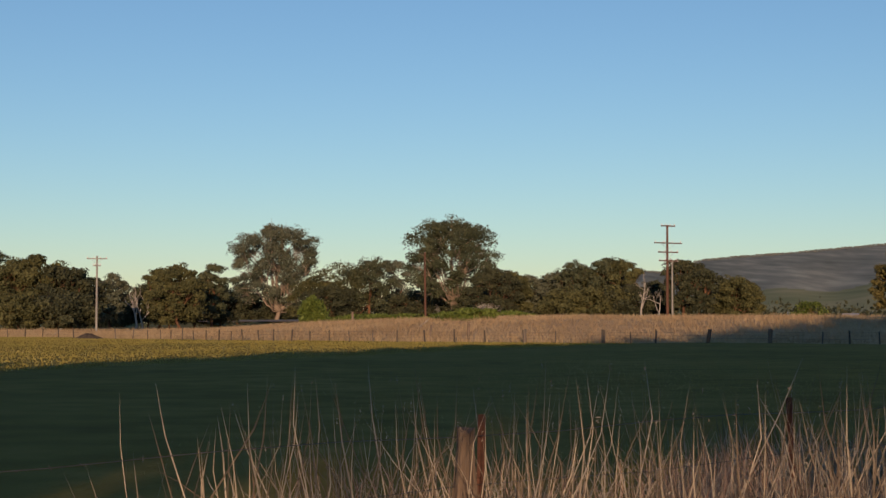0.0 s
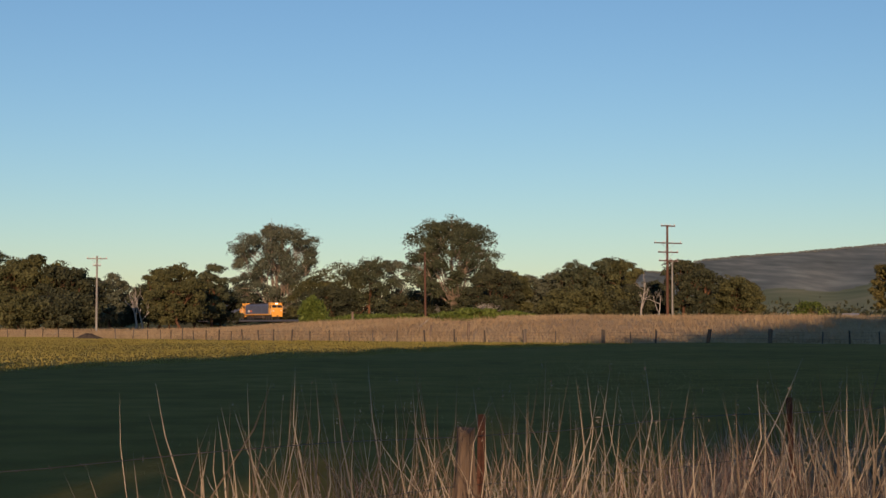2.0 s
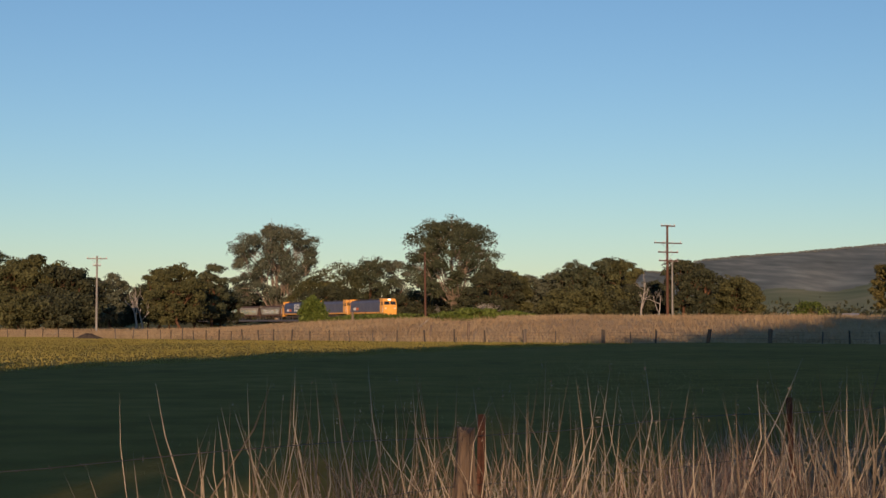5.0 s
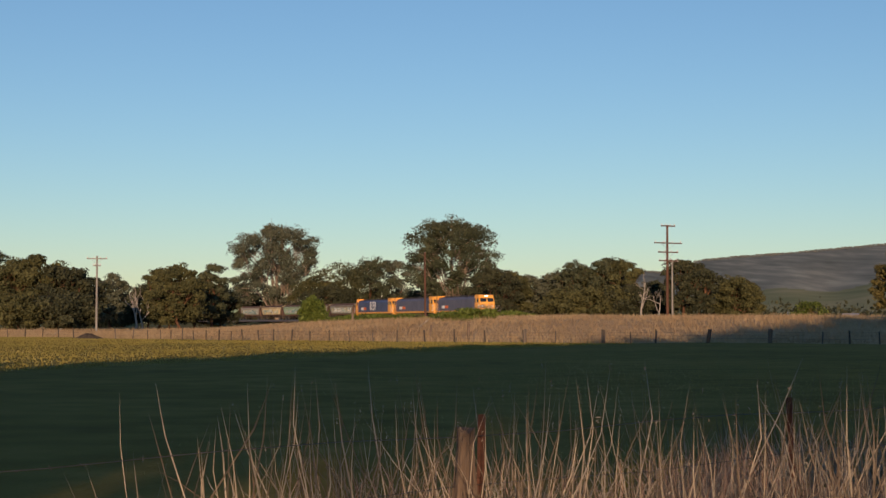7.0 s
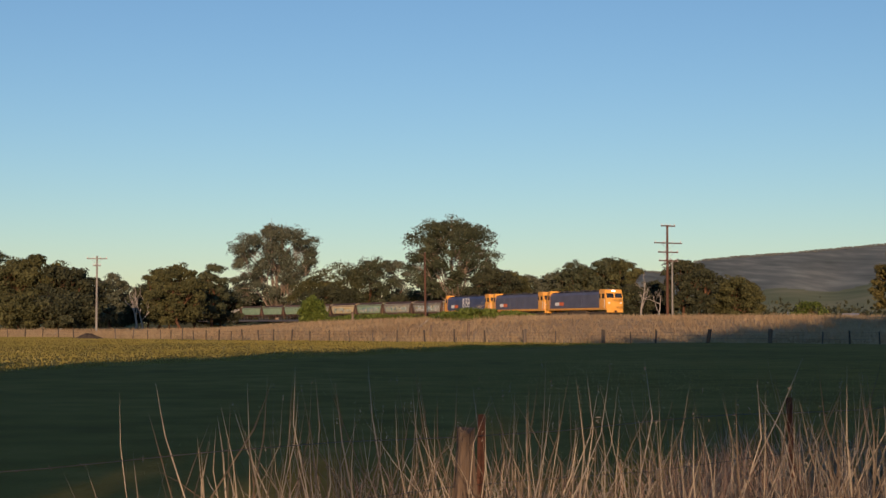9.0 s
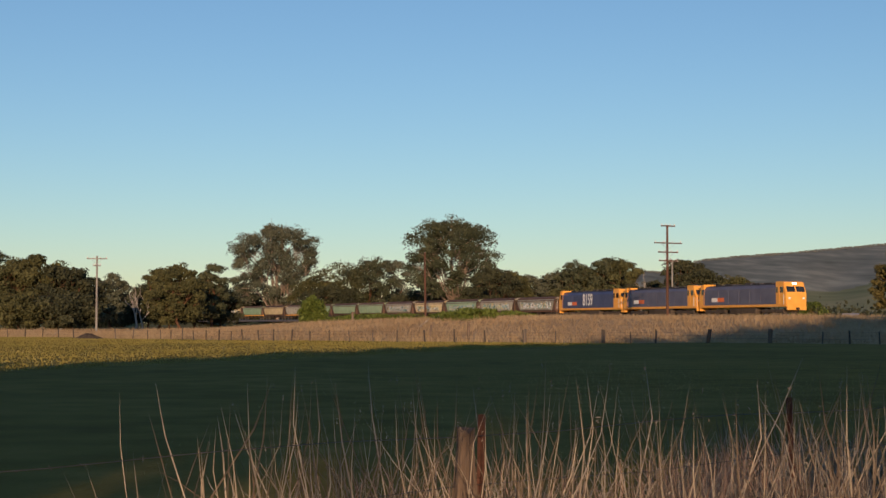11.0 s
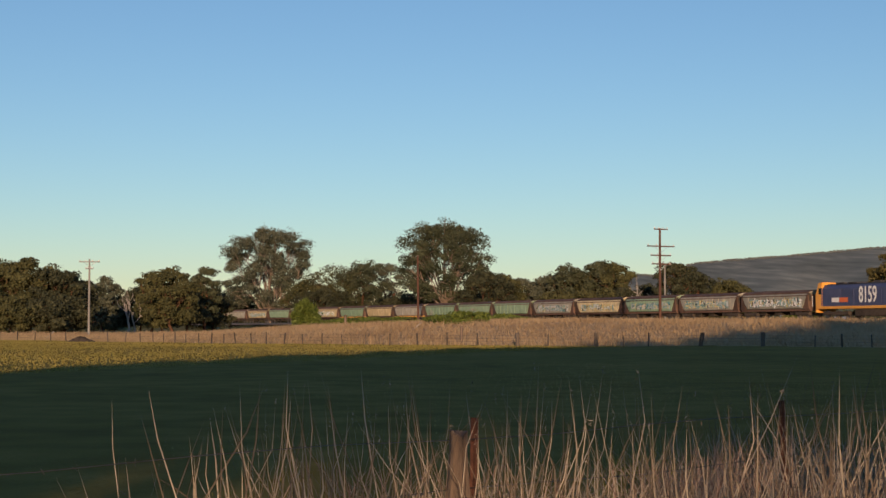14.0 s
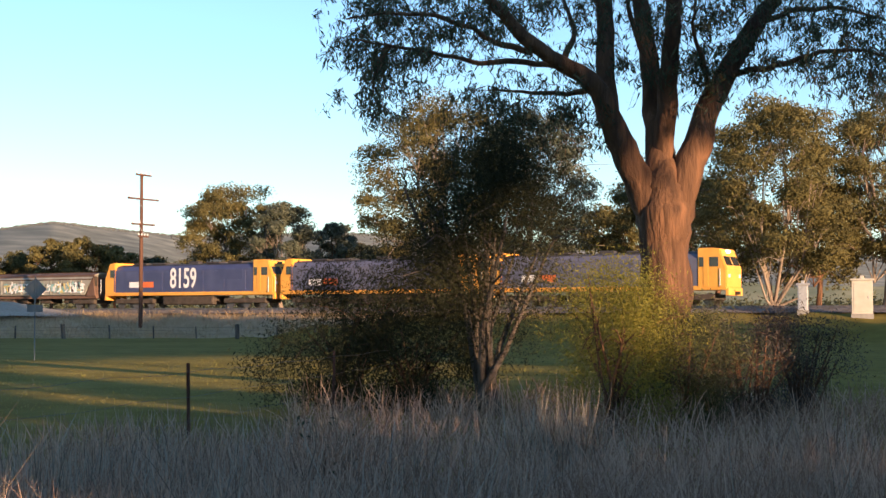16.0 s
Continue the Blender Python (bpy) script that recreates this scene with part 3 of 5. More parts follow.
def shelter_belt():
    rng = np.random.RandomState(160)
    n = 170000
    x, y = rng.uniform(-56, 95, n), rng.uniform(-43, -37, n)
    slope = math.tan(radians(SUN_EL))
    top = np.interp(x, BELT_X, BELT_TOP) + 0.7 * np.sin(x * 0.9) * np.sin(x * 0.37 + 1) + 0.35 * np.sin(x * 2.3 + 0.4 * y)
    h = rng.uniform(0.02, 1.0, n) * top
    ragged = 0.10 * rng.normal(size=(2, n))
    ok = ~belt_gaps(x + ragged[0], h + ragged[1])
    P = np.column_stack([x, y, (h + (y + 40) * slope).clip(0.1)])[ok]
    under = h[ok] < 8.5
    for lowly, centres, label in ((False, np.arange(-52, 95, 9.3), "tall leafy tree in the shelter belt"), (True, np.arange(-54, 95, 6.1), "leafy undergrowth below the shelter belt's trees")):
        Q = P[under == lowly]
        near = np.abs(Q[:, 0:1] - centres[None]).argmin(1)
        for i, cx in enumerate(centres):
            p = Q[near == i]
            if len(p) < 20:
                continue
            ob = tagged(new("shrub" if lowly else "tree"), label, "shrub" if lowly else "tree", SHELTER if not lowly else "undergrowth of the shelter belt")
            ob.matrix_basis = pose(cx, -40, gz(cx, -40) - 0.05)
            H = p[:, 2].max()
            g = np.array([cx, -40, 0])
            path = [(0, 0, -0.3), (0.1, 0, H * 0.4), (-0.1, 0.1, H * 0.85)]
            link("stem" if lowly else "trunk", tubes_mesh("trunk", [(path, [0.012 * H, 0.010 * H, 0.003 * H])], M_BARK), ob)
            v, q = leaves(rng, p - g, 0.72, 0.55, 0.1)
            link("foliage" if lowly else "crown", np_mesh("crown", v, [q], M_DARKLEAF), ob)


shelter_belt()


# ---- train ----
LOCO, PITCH = 20.84, 20.84


def bogie(parent, x, wheelbase=3.4, axles=3, name="bogie"):
    b = part(name, boxed(x - wheelbase / 2 - 0.5, x + wheelbase / 2 + 0.5, -1.15, 1.15, 0.45, 0.85, bevel=0.05), M_BOGIE, parent)
    for k in range(axles):
        xa = x - wheelbase / 2 + wheelbase * k / (axles - 1)
        for side in (-0.76, 0.76):
            bm = bmesh.new()
            bmesh.ops.create_cone(bm, cap_ends=True, segments=20, radius1=0.48, radius2=0.48, depth=0.13)
            bmesh.ops.rotate(bm, matrix=Matrix.Rotation(math.pi / 2, 3, "X"), verts=bm.verts)
            bmesh.ops.translate(bm, vec=(xa, side, 0.48), verts=bm.verts)
            part("wheel", bm, M_STEEL, b)
    return b


def text_mesh(body, size, extrude=0.004):
    cu = bpy.data.curves.new("lettering", "FONT")
    cu.body, cu.size, cu.extrude, cu.align_x, cu.align_y = body, size, extrude, "CENTER", "CENTER"
    cu.offset = 0.018 * size
    ob = bpy.data.objects.new("lettering", cu)
    scene.collection.objects.link(ob)
    dg = bpy.context.evaluated_depsgraph_get()
    me = bpy.data.meshes.new_from_object(ob.evaluated_get(dg))
    bpy.data.objects.remove(ob)
    return me


def locomotive(label, number="", lit=False, paint=M_DUSTYBLUE):
    """x forward, rails at z 0. Full-width hood between two cabs."""
    lo = tagged(new("locomotive"), label, "locomotive", "coupled locomotives")
    h = 10.0
    part("underframe", boxed(-h, h, -1.40, 1.40, 1.16, 1.30, bevel=0.02), M_ORANGE, lo, "orange sill along the frame")
    part("side_skirt", boxed(-h + 0.2, h - 0.2, -1.42, 1.42, 1.30, 1.46), M_ORANGE, lo, "orange stripe")
    hood = [(-1.40, 1.46), (-1.40, 3.45), (-1.12, 3.86), (-0.5, 4.0), (0.5, 4.0), (1.12, 3.86), (1.40, 3.45), (1.40, 1.46)]
    part("hood", extruded(hood, -8.7, 7.8), paint, lo, "dark blue engine hood")
    part("roof_panel", extruded([(-1.14, 3.88), (-0.5, 4.02), (0.5, 4.02), (1.14, 3.88), (1.05, 3.8), (-1.05, 3.8)], -8.65, 7.75), M_ROOF, lo, "sooty dark roof")
    for x in (-6.2, -3.9, 2.6, 5.2):
        part("radiator_fan", boxed(x - 0.8, x + 0.8, -0.8, 0.8, 4.0, 4.16, bevel=0.06), M_ROOF, lo)
    part("exhaust_stack", boxed(-0.7, 0.5, -0.3, 0.3, 4.0, 4.25, bevel=0.05), M_ROOF, lo)
    for k in range(6):
        x = -7.4 + k * 2.45
        part("hood_door", boxed(x, x + 2.1, -1.425, -1.39, 1.6, 3.3, bevel=0.008), paint, lo)
    part("air_grille", boxed(-7.2, -5.2, -1.432, -1.40, 2.5, 3.35), paint, lo)
    part("air_grille", boxed(4.0, 6.6, -1.432, -1.40, 2.55, 3.35), paint, lo)
    for sgn, x0, x1, name in ((1, 7.8, 10.05, "cab"), (-1, 8.7, 10.0, "rear_cab")):
        bm = bmesh.new()
        side = [(x0, 1.30), (x1, 1.30), (x1 + 0.02, 2.75), (x1 - 0.42, 3.75), (x1 - 0.5, 4.12), (x1 - 1.0, 4.22), (x0, 4.22)]
        va = [bm.verts.new((sgn * x, -1.45, z)) for x, z in side]
        vb = [bm.verts.new((sgn * x, 1.45, z)) for x, z in side]
        n = len(side)
        for i in range(n):
            bm.faces.new((va[i], va[(i + 1) % n], vb[(i + 1) % n], vb[i]))
        bm.faces.new(va[::-1])
        bm.faces.new(vb)
        bmesh.ops.recalc_face_normals(bm, faces=bm.faces)
        bmesh.ops.bevel(bm, geom=list(bm.edges), offset=0.07, segments=2, affect="EDGES")
        c = part(name, bm, M_ORANGE, lo, "orange-yellow cab")
        tilt = Matrix.Rotation(-sgn * math.atan2(0.44, 1.0), 3, "Y")
        for y in (-0.68, 0.68):
            w = boxed(-0.03, 0.03, -0.58, 0.58, -0.36, 0.36, bevel=0.02)
            bmesh.ops.rotate(w, matrix=tilt, verts=w.verts)
            bmesh.ops.translate(w, vec=(sgn * (x1 - 0.20), y, 3.26), verts=w.verts)
            part("windscreen", w, M_GLASS, c, "dark windscreen")
        for side in (-1, 1):
            xs = ((x1 - 1.3, x1 - 0.62), (x1 - 2.1, x1 - 1.75)) if sgn > 0 else ((x1 - 1.15, x1 - 0.68),)
            for a, b in xs:
                part("side_window", boxed(min(sgn * a, sgn * b), max(sgn * a, sgn * b), side * 1.46 - 0.02, side * 1.46 + 0.02, 2.85, 3.55, bevel=0.015), M_GLASS, c, "dark side window")
            a, b = (x1 - 1.78, x1 - 1.40) if sgn > 0 else (x1 - 1.28, x1 - 1.18)
            part("cab_door", boxed(min(sgn * a, sgn * b), max(sgn * a, sgn * b), side * 1.455 - 0.02, side * 1.455 + 0.02, 1.5, 3.6, bevel=0.01), M_ORANGE if sgn > 0 else M_BLUE, c)
            part("handrail", boxed(sgn * x1 - 0.5, sgn * x1 - 0.46, side * 1.5 - 0.02, side * 1.5 + 0.02, 1.4, 2.7), M_WHITE, c)
        part("headstock", boxed(sgn * x1 - 0.12, sgn * x1 + 0.12, -1.35, 1.35, 0.75, 1.32, bevel=0.03), M_ORANGE, lo, "orange headstock")
        part("coupler", boxed(sgn * x1 - 0.1, sgn * x1 + 0.45, -0.15, 0.15, 0.8, 1.05, bevel=0.03), M_BOGIE, lo)
        hl = boxed(sgn * (x1 - 0.46) - 0.08, sgn * (x1 - 0.46) + 0.08, -0.3, 0.3, 3.86, 4.06, bevel=0.03)
        part("headlight", hl, M_HEAD if (lit and sgn > 0) else M_GLASS, c, "bright headlight" if lit and sgn > 0 else "")
        for y in (-1.0, 1.0):
            part("marker_light", boxed(sgn * x1 - 0.05, sgn * x1 + 0.07, y - 0.14, y + 0.14, 2.05, 2.3, bevel=0.02), M_WHITE, c)
    for side in (-1, 1):
        y = side * 1.436
        part("logo_panel", boxed(-6.9, -5.5, min(y, y - side * 0.02), max(y, y - side * 0.02), 1.9, 2.42), M_WHITE, lo, "white painted mark")
        part("logo_panel", boxed(-5.45, -3.9, min(y, y - side * 0.02), max(y, y - side * 0.02), 1.9, 2.42), M_RED, lo, "orange-red painted mark")
        if number:
            me = text_mesh(number, 2.5)
            me.materials.clear()
            me.materials.append(M_WHITE)
            ob = link("road_number", me, lo, pose(-0.3, side * 1.44, 2.62, 90, 0, 0 if side < 0 else 180) @ Matrix.Diagonal((0.64, 1, 1, 1)), "large white number")
    part("fuel_tank", boxed(-3.0, 3.0, -1.2, 1.2, 0.3, 1.1, bevel=0.15), M_BOGIE, lo, "grimy fuel tank")
    bogie(lo, 6.6, 3.7)
    bogie(lo, -6.6, 3.7)
    return lo


def hopper_wagon(label, body_mat, paint, seed, band=None):
    """A grain hopper with sloping ends, 14.6 m over couplers."""
    rng = random.Random(seed)
    w = tagged(new("hopper_wagon"), label, "railway wagon", "grain hopper wagons")
    L = WAGON / 2
    part("underframe", boxed(-L + 0.35, L - 0.35, -1.25, 1.25, 0.95, 1.2, bevel=0.02), band or M_WRUST, w)
    bm = bmesh.new()
    sect = [(-1.38, 1.3), (-1.45, 1.9), (-1.42, 2.75), (-1.15, 3.2), (-0.5, 3.36), (0.5, 3.36), (1.15, 3.2), (1.42, 2.75), (1.45, 1.9), (1.38, 1.3), (0.9, 1.1), (-0.9, 1.1)]
    extruded(sect, -L + 0.55, L - 0.55, bm)
    for v in bm.verts:
        t = 1.0 - min(1.0, max(0.0, (v.co.z - 1.2) / 1.9))
        v.co.x -= math.copysign(1.25 * t, v.co.x)
    part("hopper_body", bm, body_mat, w)
    roof = [(-1.29, 3.0), (-1.17, 3.22), (-0.5, 3.385), (0.5, 3.385), (1.17, 3.22), (1.29, 3.0), (1.1, 3.0), (0.4, 3.2), (-0.4, 3.2), (-1.1, 3.0)]
    part("roof_panel", extruded(roof, -L + 0.62, L - 0.62), M_WRUST, w, "dark rusty curved roof")
    part("roof_walk", boxed(-L + 0.7, L - 0.7, -0.35, 0.35, 3.39, 3.46), M_WRUST, w, "rusty roof walkway")
    part("top_rail", boxed(-L + 0.5, L - 0.5, -1.47, -1.38, 2.72, 2.82), M_WRUST, w)
    n = 9
    for k in range(n):
        x = -L + 2.1 + (2 * L - 4.2) * k / (n - 1)
        part("rib", boxed(x - 0.05, x + 0.05, -1.48, -1.40, 1.4, 2.72), body_mat, w)
    for sgn in (-1, 1):
        for y in (-1.25, 1.25):
            bm = bmesh.new()
            box(bm, -0.09, 0.09, -0.06, 0.06, 0, 2.05)
            bmesh.ops.rotate(bm, matrix=Matrix.Rotation(sgn * 0.42, 3, "Y"), verts=bm.verts)
            bmesh.ops.translate(bm, vec=(sgn * (L - 1.45), y, 1.15), verts=bm.verts)
            part("end_strut", bm, M_BOGIE, w)
        part("end_ladder", boxed(sgn * (L - 0.5) - 0.04, sgn * (L - 0.5) + 0.04, -1.3, -0.95, 1.2, 3.0), M_BOGIE, w)
        bm = bmesh.new()
        for y in (-1.405, 1.405):
            q = [bm.verts.new((sgn * xx, y, zz)) for xx, zz in ((L - 1.5, 1.2), (L - 0.35, 1.2), (L - 0.55, 2.9), (L - 0.72, 2.9))]
            bm.faces.new(q)
        bm.verts.ensure_lookup_table()
        for k in range(4):
            bm.faces.new((bm.verts[k], bm.verts[(k + 1) % 4], bm.verts[4 + (k + 1) % 4], bm.verts[4 + k]))
        bmesh.ops.recalc_face_normals(bm, faces=bm.faces)
        part("end_plate", bm, M_WRUST, w, "rusty dark sloping end")
        part("coupler", boxed(sgn * L - 0.45, sgn * L + 0.45, -0.12, 0.12, 0.8, 1.0), M_BOGIE, w)
        bogie(w, sgn * (L - 2.1), 1.8, 2)
    for k in range(3):
        x = -3.2 + 3.2 * k
        part("discharge_chute", boxed(x - 0.7, x + 0.7, -0.8, 0.8, 0.5, 1.25, bevel=0.1), M_BOGIE, w)
    if paint:
        # sprayed lettering: a pale filling, strokes of several paints over it
        layers = {M_GRAF: bmesh.new(), M_GRAFY: bmesh.new(), M_GRAFT: bmesh.new(), M_GRAFK: bmesh.new()}
        x = -L + 2.0 + rng.uniform(0, 0.6)
        while x < L - 2.4:
            wd, ht = rng.uniform(0.6, 1.0), rng.uniform(0.75, 1.2)
            tone = paint if rng.random() < 0.65 else rng.choice((M_GRAF, M_GRAFY, M_GRAFT))
            g = boxed(x + 0.03, x + wd, -1.487, -1.479, 1.98 - ht * 0.42, 1.98 + ht * rng.uniform(0.3, 0.5))
            me = bm_mesh("filling", g, tone)
            layers[tone].from_mesh(me)
            bpy.data.meshes.remove(me)
            for k in range(5):
                for col, depth, wide in ((rng.choice((M_GRAF, M_GRAF, M_GRAFY, M_GRAFT)), 1.500, 0.15), (M_GRAFK if rng.random() < 0.35 else M_GRAFT, 1.494, 0.2)):
                    g = boxed(-wide / 2, wide / 2, -0.004, 0.004, -ht * 0.26, ht * 0.26)
                    bmesh.ops.rotate(g, matrix=Matrix.Rotation(rng.choice((0, 0.3, -0.4, 1.5, 1.2)) + rng.uniform(-0.3, 0.3), 3, "Y"), verts=g.verts)
                    cx, cz = x + wd * rng.uniform(0.15, 0.85), 1.98 + ht * rng.uniform(-0.3, 0.32)
                    bmesh.ops.translate(g, vec=(cx, -depth, cz), verts=g.verts)
                    me = bm_mesh("stroke", g, col)
                    layers[col].from_mesh(me)
                    bpy.data.meshes.remove(me)
            x += wd * rng.uniform(0.9, 1.25)
        for col, bm in layers.items():
            if bm.faces:
                tagged(part("spray_paint", bm, col, w, "faded spray-painted lettering strokes"), kind="stuff")
            else:
                bm.free()
    return w


WAGON = 15.1
TRAIN = []          # thing, metres of its middle behind the train's nose
TRAIN.append((locomotive("orange and dark blue diesel locomotive leading, headlight on", "", True), PITCH * 0.5))
TRAIN.append((locomotive("orange and dark blue diesel locomotive in the middle"), PITCH * 1.5))
TRAIN.append((locomotive("orange and dark blue diesel locomotive numbered 8159", "8159", False, M_BLUE), PITCH * 2.5))
KINDS = [(M_WDARK, M_GRAF, None), (M_WDARK, M_GRAFY, None), (M_WGREEN, M_GRAF, None), (M_WCREAM, M_GRAFY, None), (M_WDARK, M_GRAF, None),
         (M_WGREEN, None, None), (M_WGREEN, None, None), (M_WGREEN, None, None), (M_WDARK, None, M_ORANGE), (M_WCREAM, None, None), (M_WGREEN, None, M_ORANGE),
         (M_WCREAM, M_GRAF, None), (M_WGREEN, None, None), (M_WGREEN, None, None), (M_WCREAM, M_GRAF, None), (M_WDARK, None, None), (M_WDARK, M_GRAF, None)]
for i in range(24):
    b, p, band = KINDS[i % len(KINDS)]
    tone = {M_WDARK: "slate-grey", M_WGREEN: "green", M_WCREAM: "cream"}[b]
    lab = tone + " grain hopper wagon" + (" covered in faded graffiti" if p else " with an orange sill" if band else " with rusty ends")
    TRAIN.append((hopper_wagon(lab, b, p, i, band), PITCH * 3 + 0.6 + WAGON * (i + 0.5)))


def train_pose(t, back):
    s = SPEED * (t - 12.0) - back
    x, y, g = track_at(s)
    return pose(x, y, RAIL_Z, 0, 0, 90 - math.degrees(g))


# ---- dead trees, bushes ----


def dead_tree(az, d, H, label, seed, mat=M_DEADWOOD, spread=0.5):
    rng = np.random.RandomState(seed)
    tubes = []

    def grow(p, u, length, r, depth):
        n = 4
        path = [p]
        for k in range(n):
            u = u + rng.normal(size=3) * 0.16 + np.array([0, 0, 0.05])
            u = u / np.linalg.norm(u)
            path.append(path[-1] + u * length / n)
        tubes.append((path, np.linspace(r, r * 0.55, n + 1)))
        if depth:
            for b in range(rng.randint(2, 4)):
                w = u + rng.normal(size=3) * spread
                grow(path[rng.randint(2, n + 1)], w / np.linalg.norm(w), length * rng.uniform(0.5, 0.75), r * 0.5, depth - 1)

    grow(np.array([0, 0, -0.2]), np.array([0.0, 0, 1]), H * 0.45, H * 0.022, 3)
    x, y = polar(az, d)
    ob = tagged(new("dead_tree"), label, "dead tree")
    ob.matrix_basis = pose(x, y, gz(x, y), 0, 0, seed * 31 % 360)
    link("trunk", tubes_mesh("trunk", tubes, mat, 6), ob)


dead_tree(az0(1135), 262, 9.5, "bare pale dead tree among the gums", 5)
dead_tree(az0(1165), 258, 7.0, "bare pale dead tree with twisted limbs", 8)
dead_tree(az0(240), 282, 10.5, "leafless grey tree in the paddock", 11)
dead_tree(az0(252), 288, 9.5, "leafless grey tree in the paddock", 12)
dead_tree(az0(775), 262, 4.6, "broken pale dead branches beyond the verge", 15, spread=0.8)
dead_tree(az16(575), 175, 9.0, "bare twiggy tree beyond the railway", 21, M_BARK, 0.6)


def bush(name, az, d, H, W, label, seed, mat, stems=7, n=5200, leaf=(0.10, 0.03), foot=0.2, droop=0.2, spread=1.0, stem_mat=None, lumps=26):
    """Many stems from one foot, with leaf puffs round their ends."""
    rng = np.random.RandomState(seed)
    tubes, cl = [], []
    for i in range(stems):
        a = 2.4 * i + rng.uniform(-0.4, 0.4)
        r = W / 2 * math.sqrt((i + 0.5) / stems) * 0.75 * spread
        e = np.array([r * math.cos(a), r * math.sin(a), H * rng.uniform(0.55, 0.9) * (1.05 - 0.3 * r / (W / 2))])
        m = e * np.array([0.35, 0.35, 0.45]) + rng.normal(size=3) * 0.04 * W
        tubes.append(([(rng.normal() * 0.05 * W, rng.normal() * 0.05 * W, -0.1), m, e, e * 1.08], [0.014 * H, 0.010 * H, 0.005 * H, 0.002 * H]))
        for b in range(5):
            t = m + (e - m) * rng.uniform(0.1, 1)
            q = t + rng.normal(size=3) * np.array([0.13, 0.13, 0.1]) * W
            tubes.append(([t, (t + q) / 2 + [0, 0, 0.03 * H], q], [0.005 * H, 0.003 * H, 0.0015 * H]))
    k = lumps
    a = rng.uniform(0, 2 * np.pi, k)
    u = np.sqrt(rng.uniform(0.02, 1, k))
    z = rng.uniform(foot, 1.0, k)
    prof = np.sqrt(np.clip(1 - ((z - 0.45) / 0.62) ** 2, 0.05, 1))
    c = np.column_stack([u * W / 2 * prof * np.cos(a), u * W / 2 * prof * np.sin(a), z * H * 0.93])
    wt = rng.randint(0, k, n)
    P = c[wt] + rng.normal(size=(n, 3)) * np.array([0.085, 0.085, 0.075]) * [W, W, H]
    P = P[P[:, 2] > 0.08]
    v, q = leaves(rng, P, leaf[0], leaf[1], droop)
    x, y = polar(az, d)
    ob = tagged(new(name), label, "bush")
    ob.matrix_basis = pose(x, y, gz(x, y) - 0.03)
    link("stem", tubes_mesh("stem", tubes, stem_mat or M_BARK, 6), ob)
    link("foliage", np_mesh("foliage", v, [q], mat), ob)
    return ob


bush("shrub", az0(553), 205, 3.9, 3.3, "bright lime-green shrub in dry grass", 31, M_SHRUBLEAF, n=6500, leaf=(0.4, 0.2), foot=0.05)
for i, (px, d, h, w) in enumerate([(815, 158, 1.25, 4.5), (850, 160, 1.2, 4), (795, 161, 1.1, 3.5), (650, 230, 1.5, 6), (690, 225, 1.3, 6), (600, 238, 1.3, 5), (730, 215, 1.2, 5), (905, 190, 1.1, 5), (1430, 230, 2.8, 5)]):
    bush("bramble", az0(px), d, h, w, "low green bramble thicket in the verge", 40 + i, M_SHRUBLEAF, n=2600, leaf=(0.35, 0.18), foot=0.0)
bush("bush", az0(862), 268, 3.0, 5.5, "pale grey bush before the trees", 55, M_DEADWOOD, n=1500, leaf=(0.3, 0.08), foot=0.1)
bush("wattle_bush", az16(850), 25, 4.75, 3.5, "tall dark wispy wattle with bare stems", 61, M_SHADEWATTLE, stems=12, n=90000, leaf=(0.06, 0.013), foot=0.30, droop=0.5, lumps=60, stem_mat=M_POST)
bush("wattle_bush", az16(610), 27, 2.6, 3.0, "dark tangled bush beside the fence", 62, M_SHADEWATTLE, stems=9, n=26000, leaf=(0.075, 0.016), foot=0.05, lumps=40)
bush("wattle_bush", az16(730), 26, 2.0, 2.6, "low bush with deep shade put into its dark leaf colour", 66, M_SHADEWATTLE, stems=9, n=26000, leaf=(0.075, 0.016), foot=0.0, lumps=40)
bush("wattle_bush", az16(1085), 21, 2.45, 2.1, "yellow-green feathery shrub below the gum", 63, M_LIMELEAF, stems=9, n=34000, leaf=(0.05, 0.011), foot=0.08, lumps=46)
bush("wattle_bush", az16(1195), 22, 1.85, 2.0, "olive feathery shrub below the gum", 67, M_OLIVELEAF, stems=8, n=26000, leaf=(0.05, 0.011), foot=0.05, lumps=36)
bush("bush", az16(1330), 23, 1.85, 1.9, "dark half-bare bush in the dry grass", 64, M_BROWNLEAF, stems=16, n=14000, leaf=(0.05, 0.011), foot=0.05, lumps=40)
bush("bush", az16(1420), 24, 1.8, 1.6, "dark half-bare bush in the dry grass", 65, M_BROWNLEAF, stems=16, n=11000, leaf=(0.05, 0.011), foot=0.05, lumps=40)
bush("bush", az16(562), 10.5, 1.15, 0.5, "small bare sapling by the fence", 68, M_DARKLEAF, stems=5, n=60, leaf=(0.04, 0.015))

# ---- the near gum ----
GUM_AZ, GUM_D = 45.2, 28.0


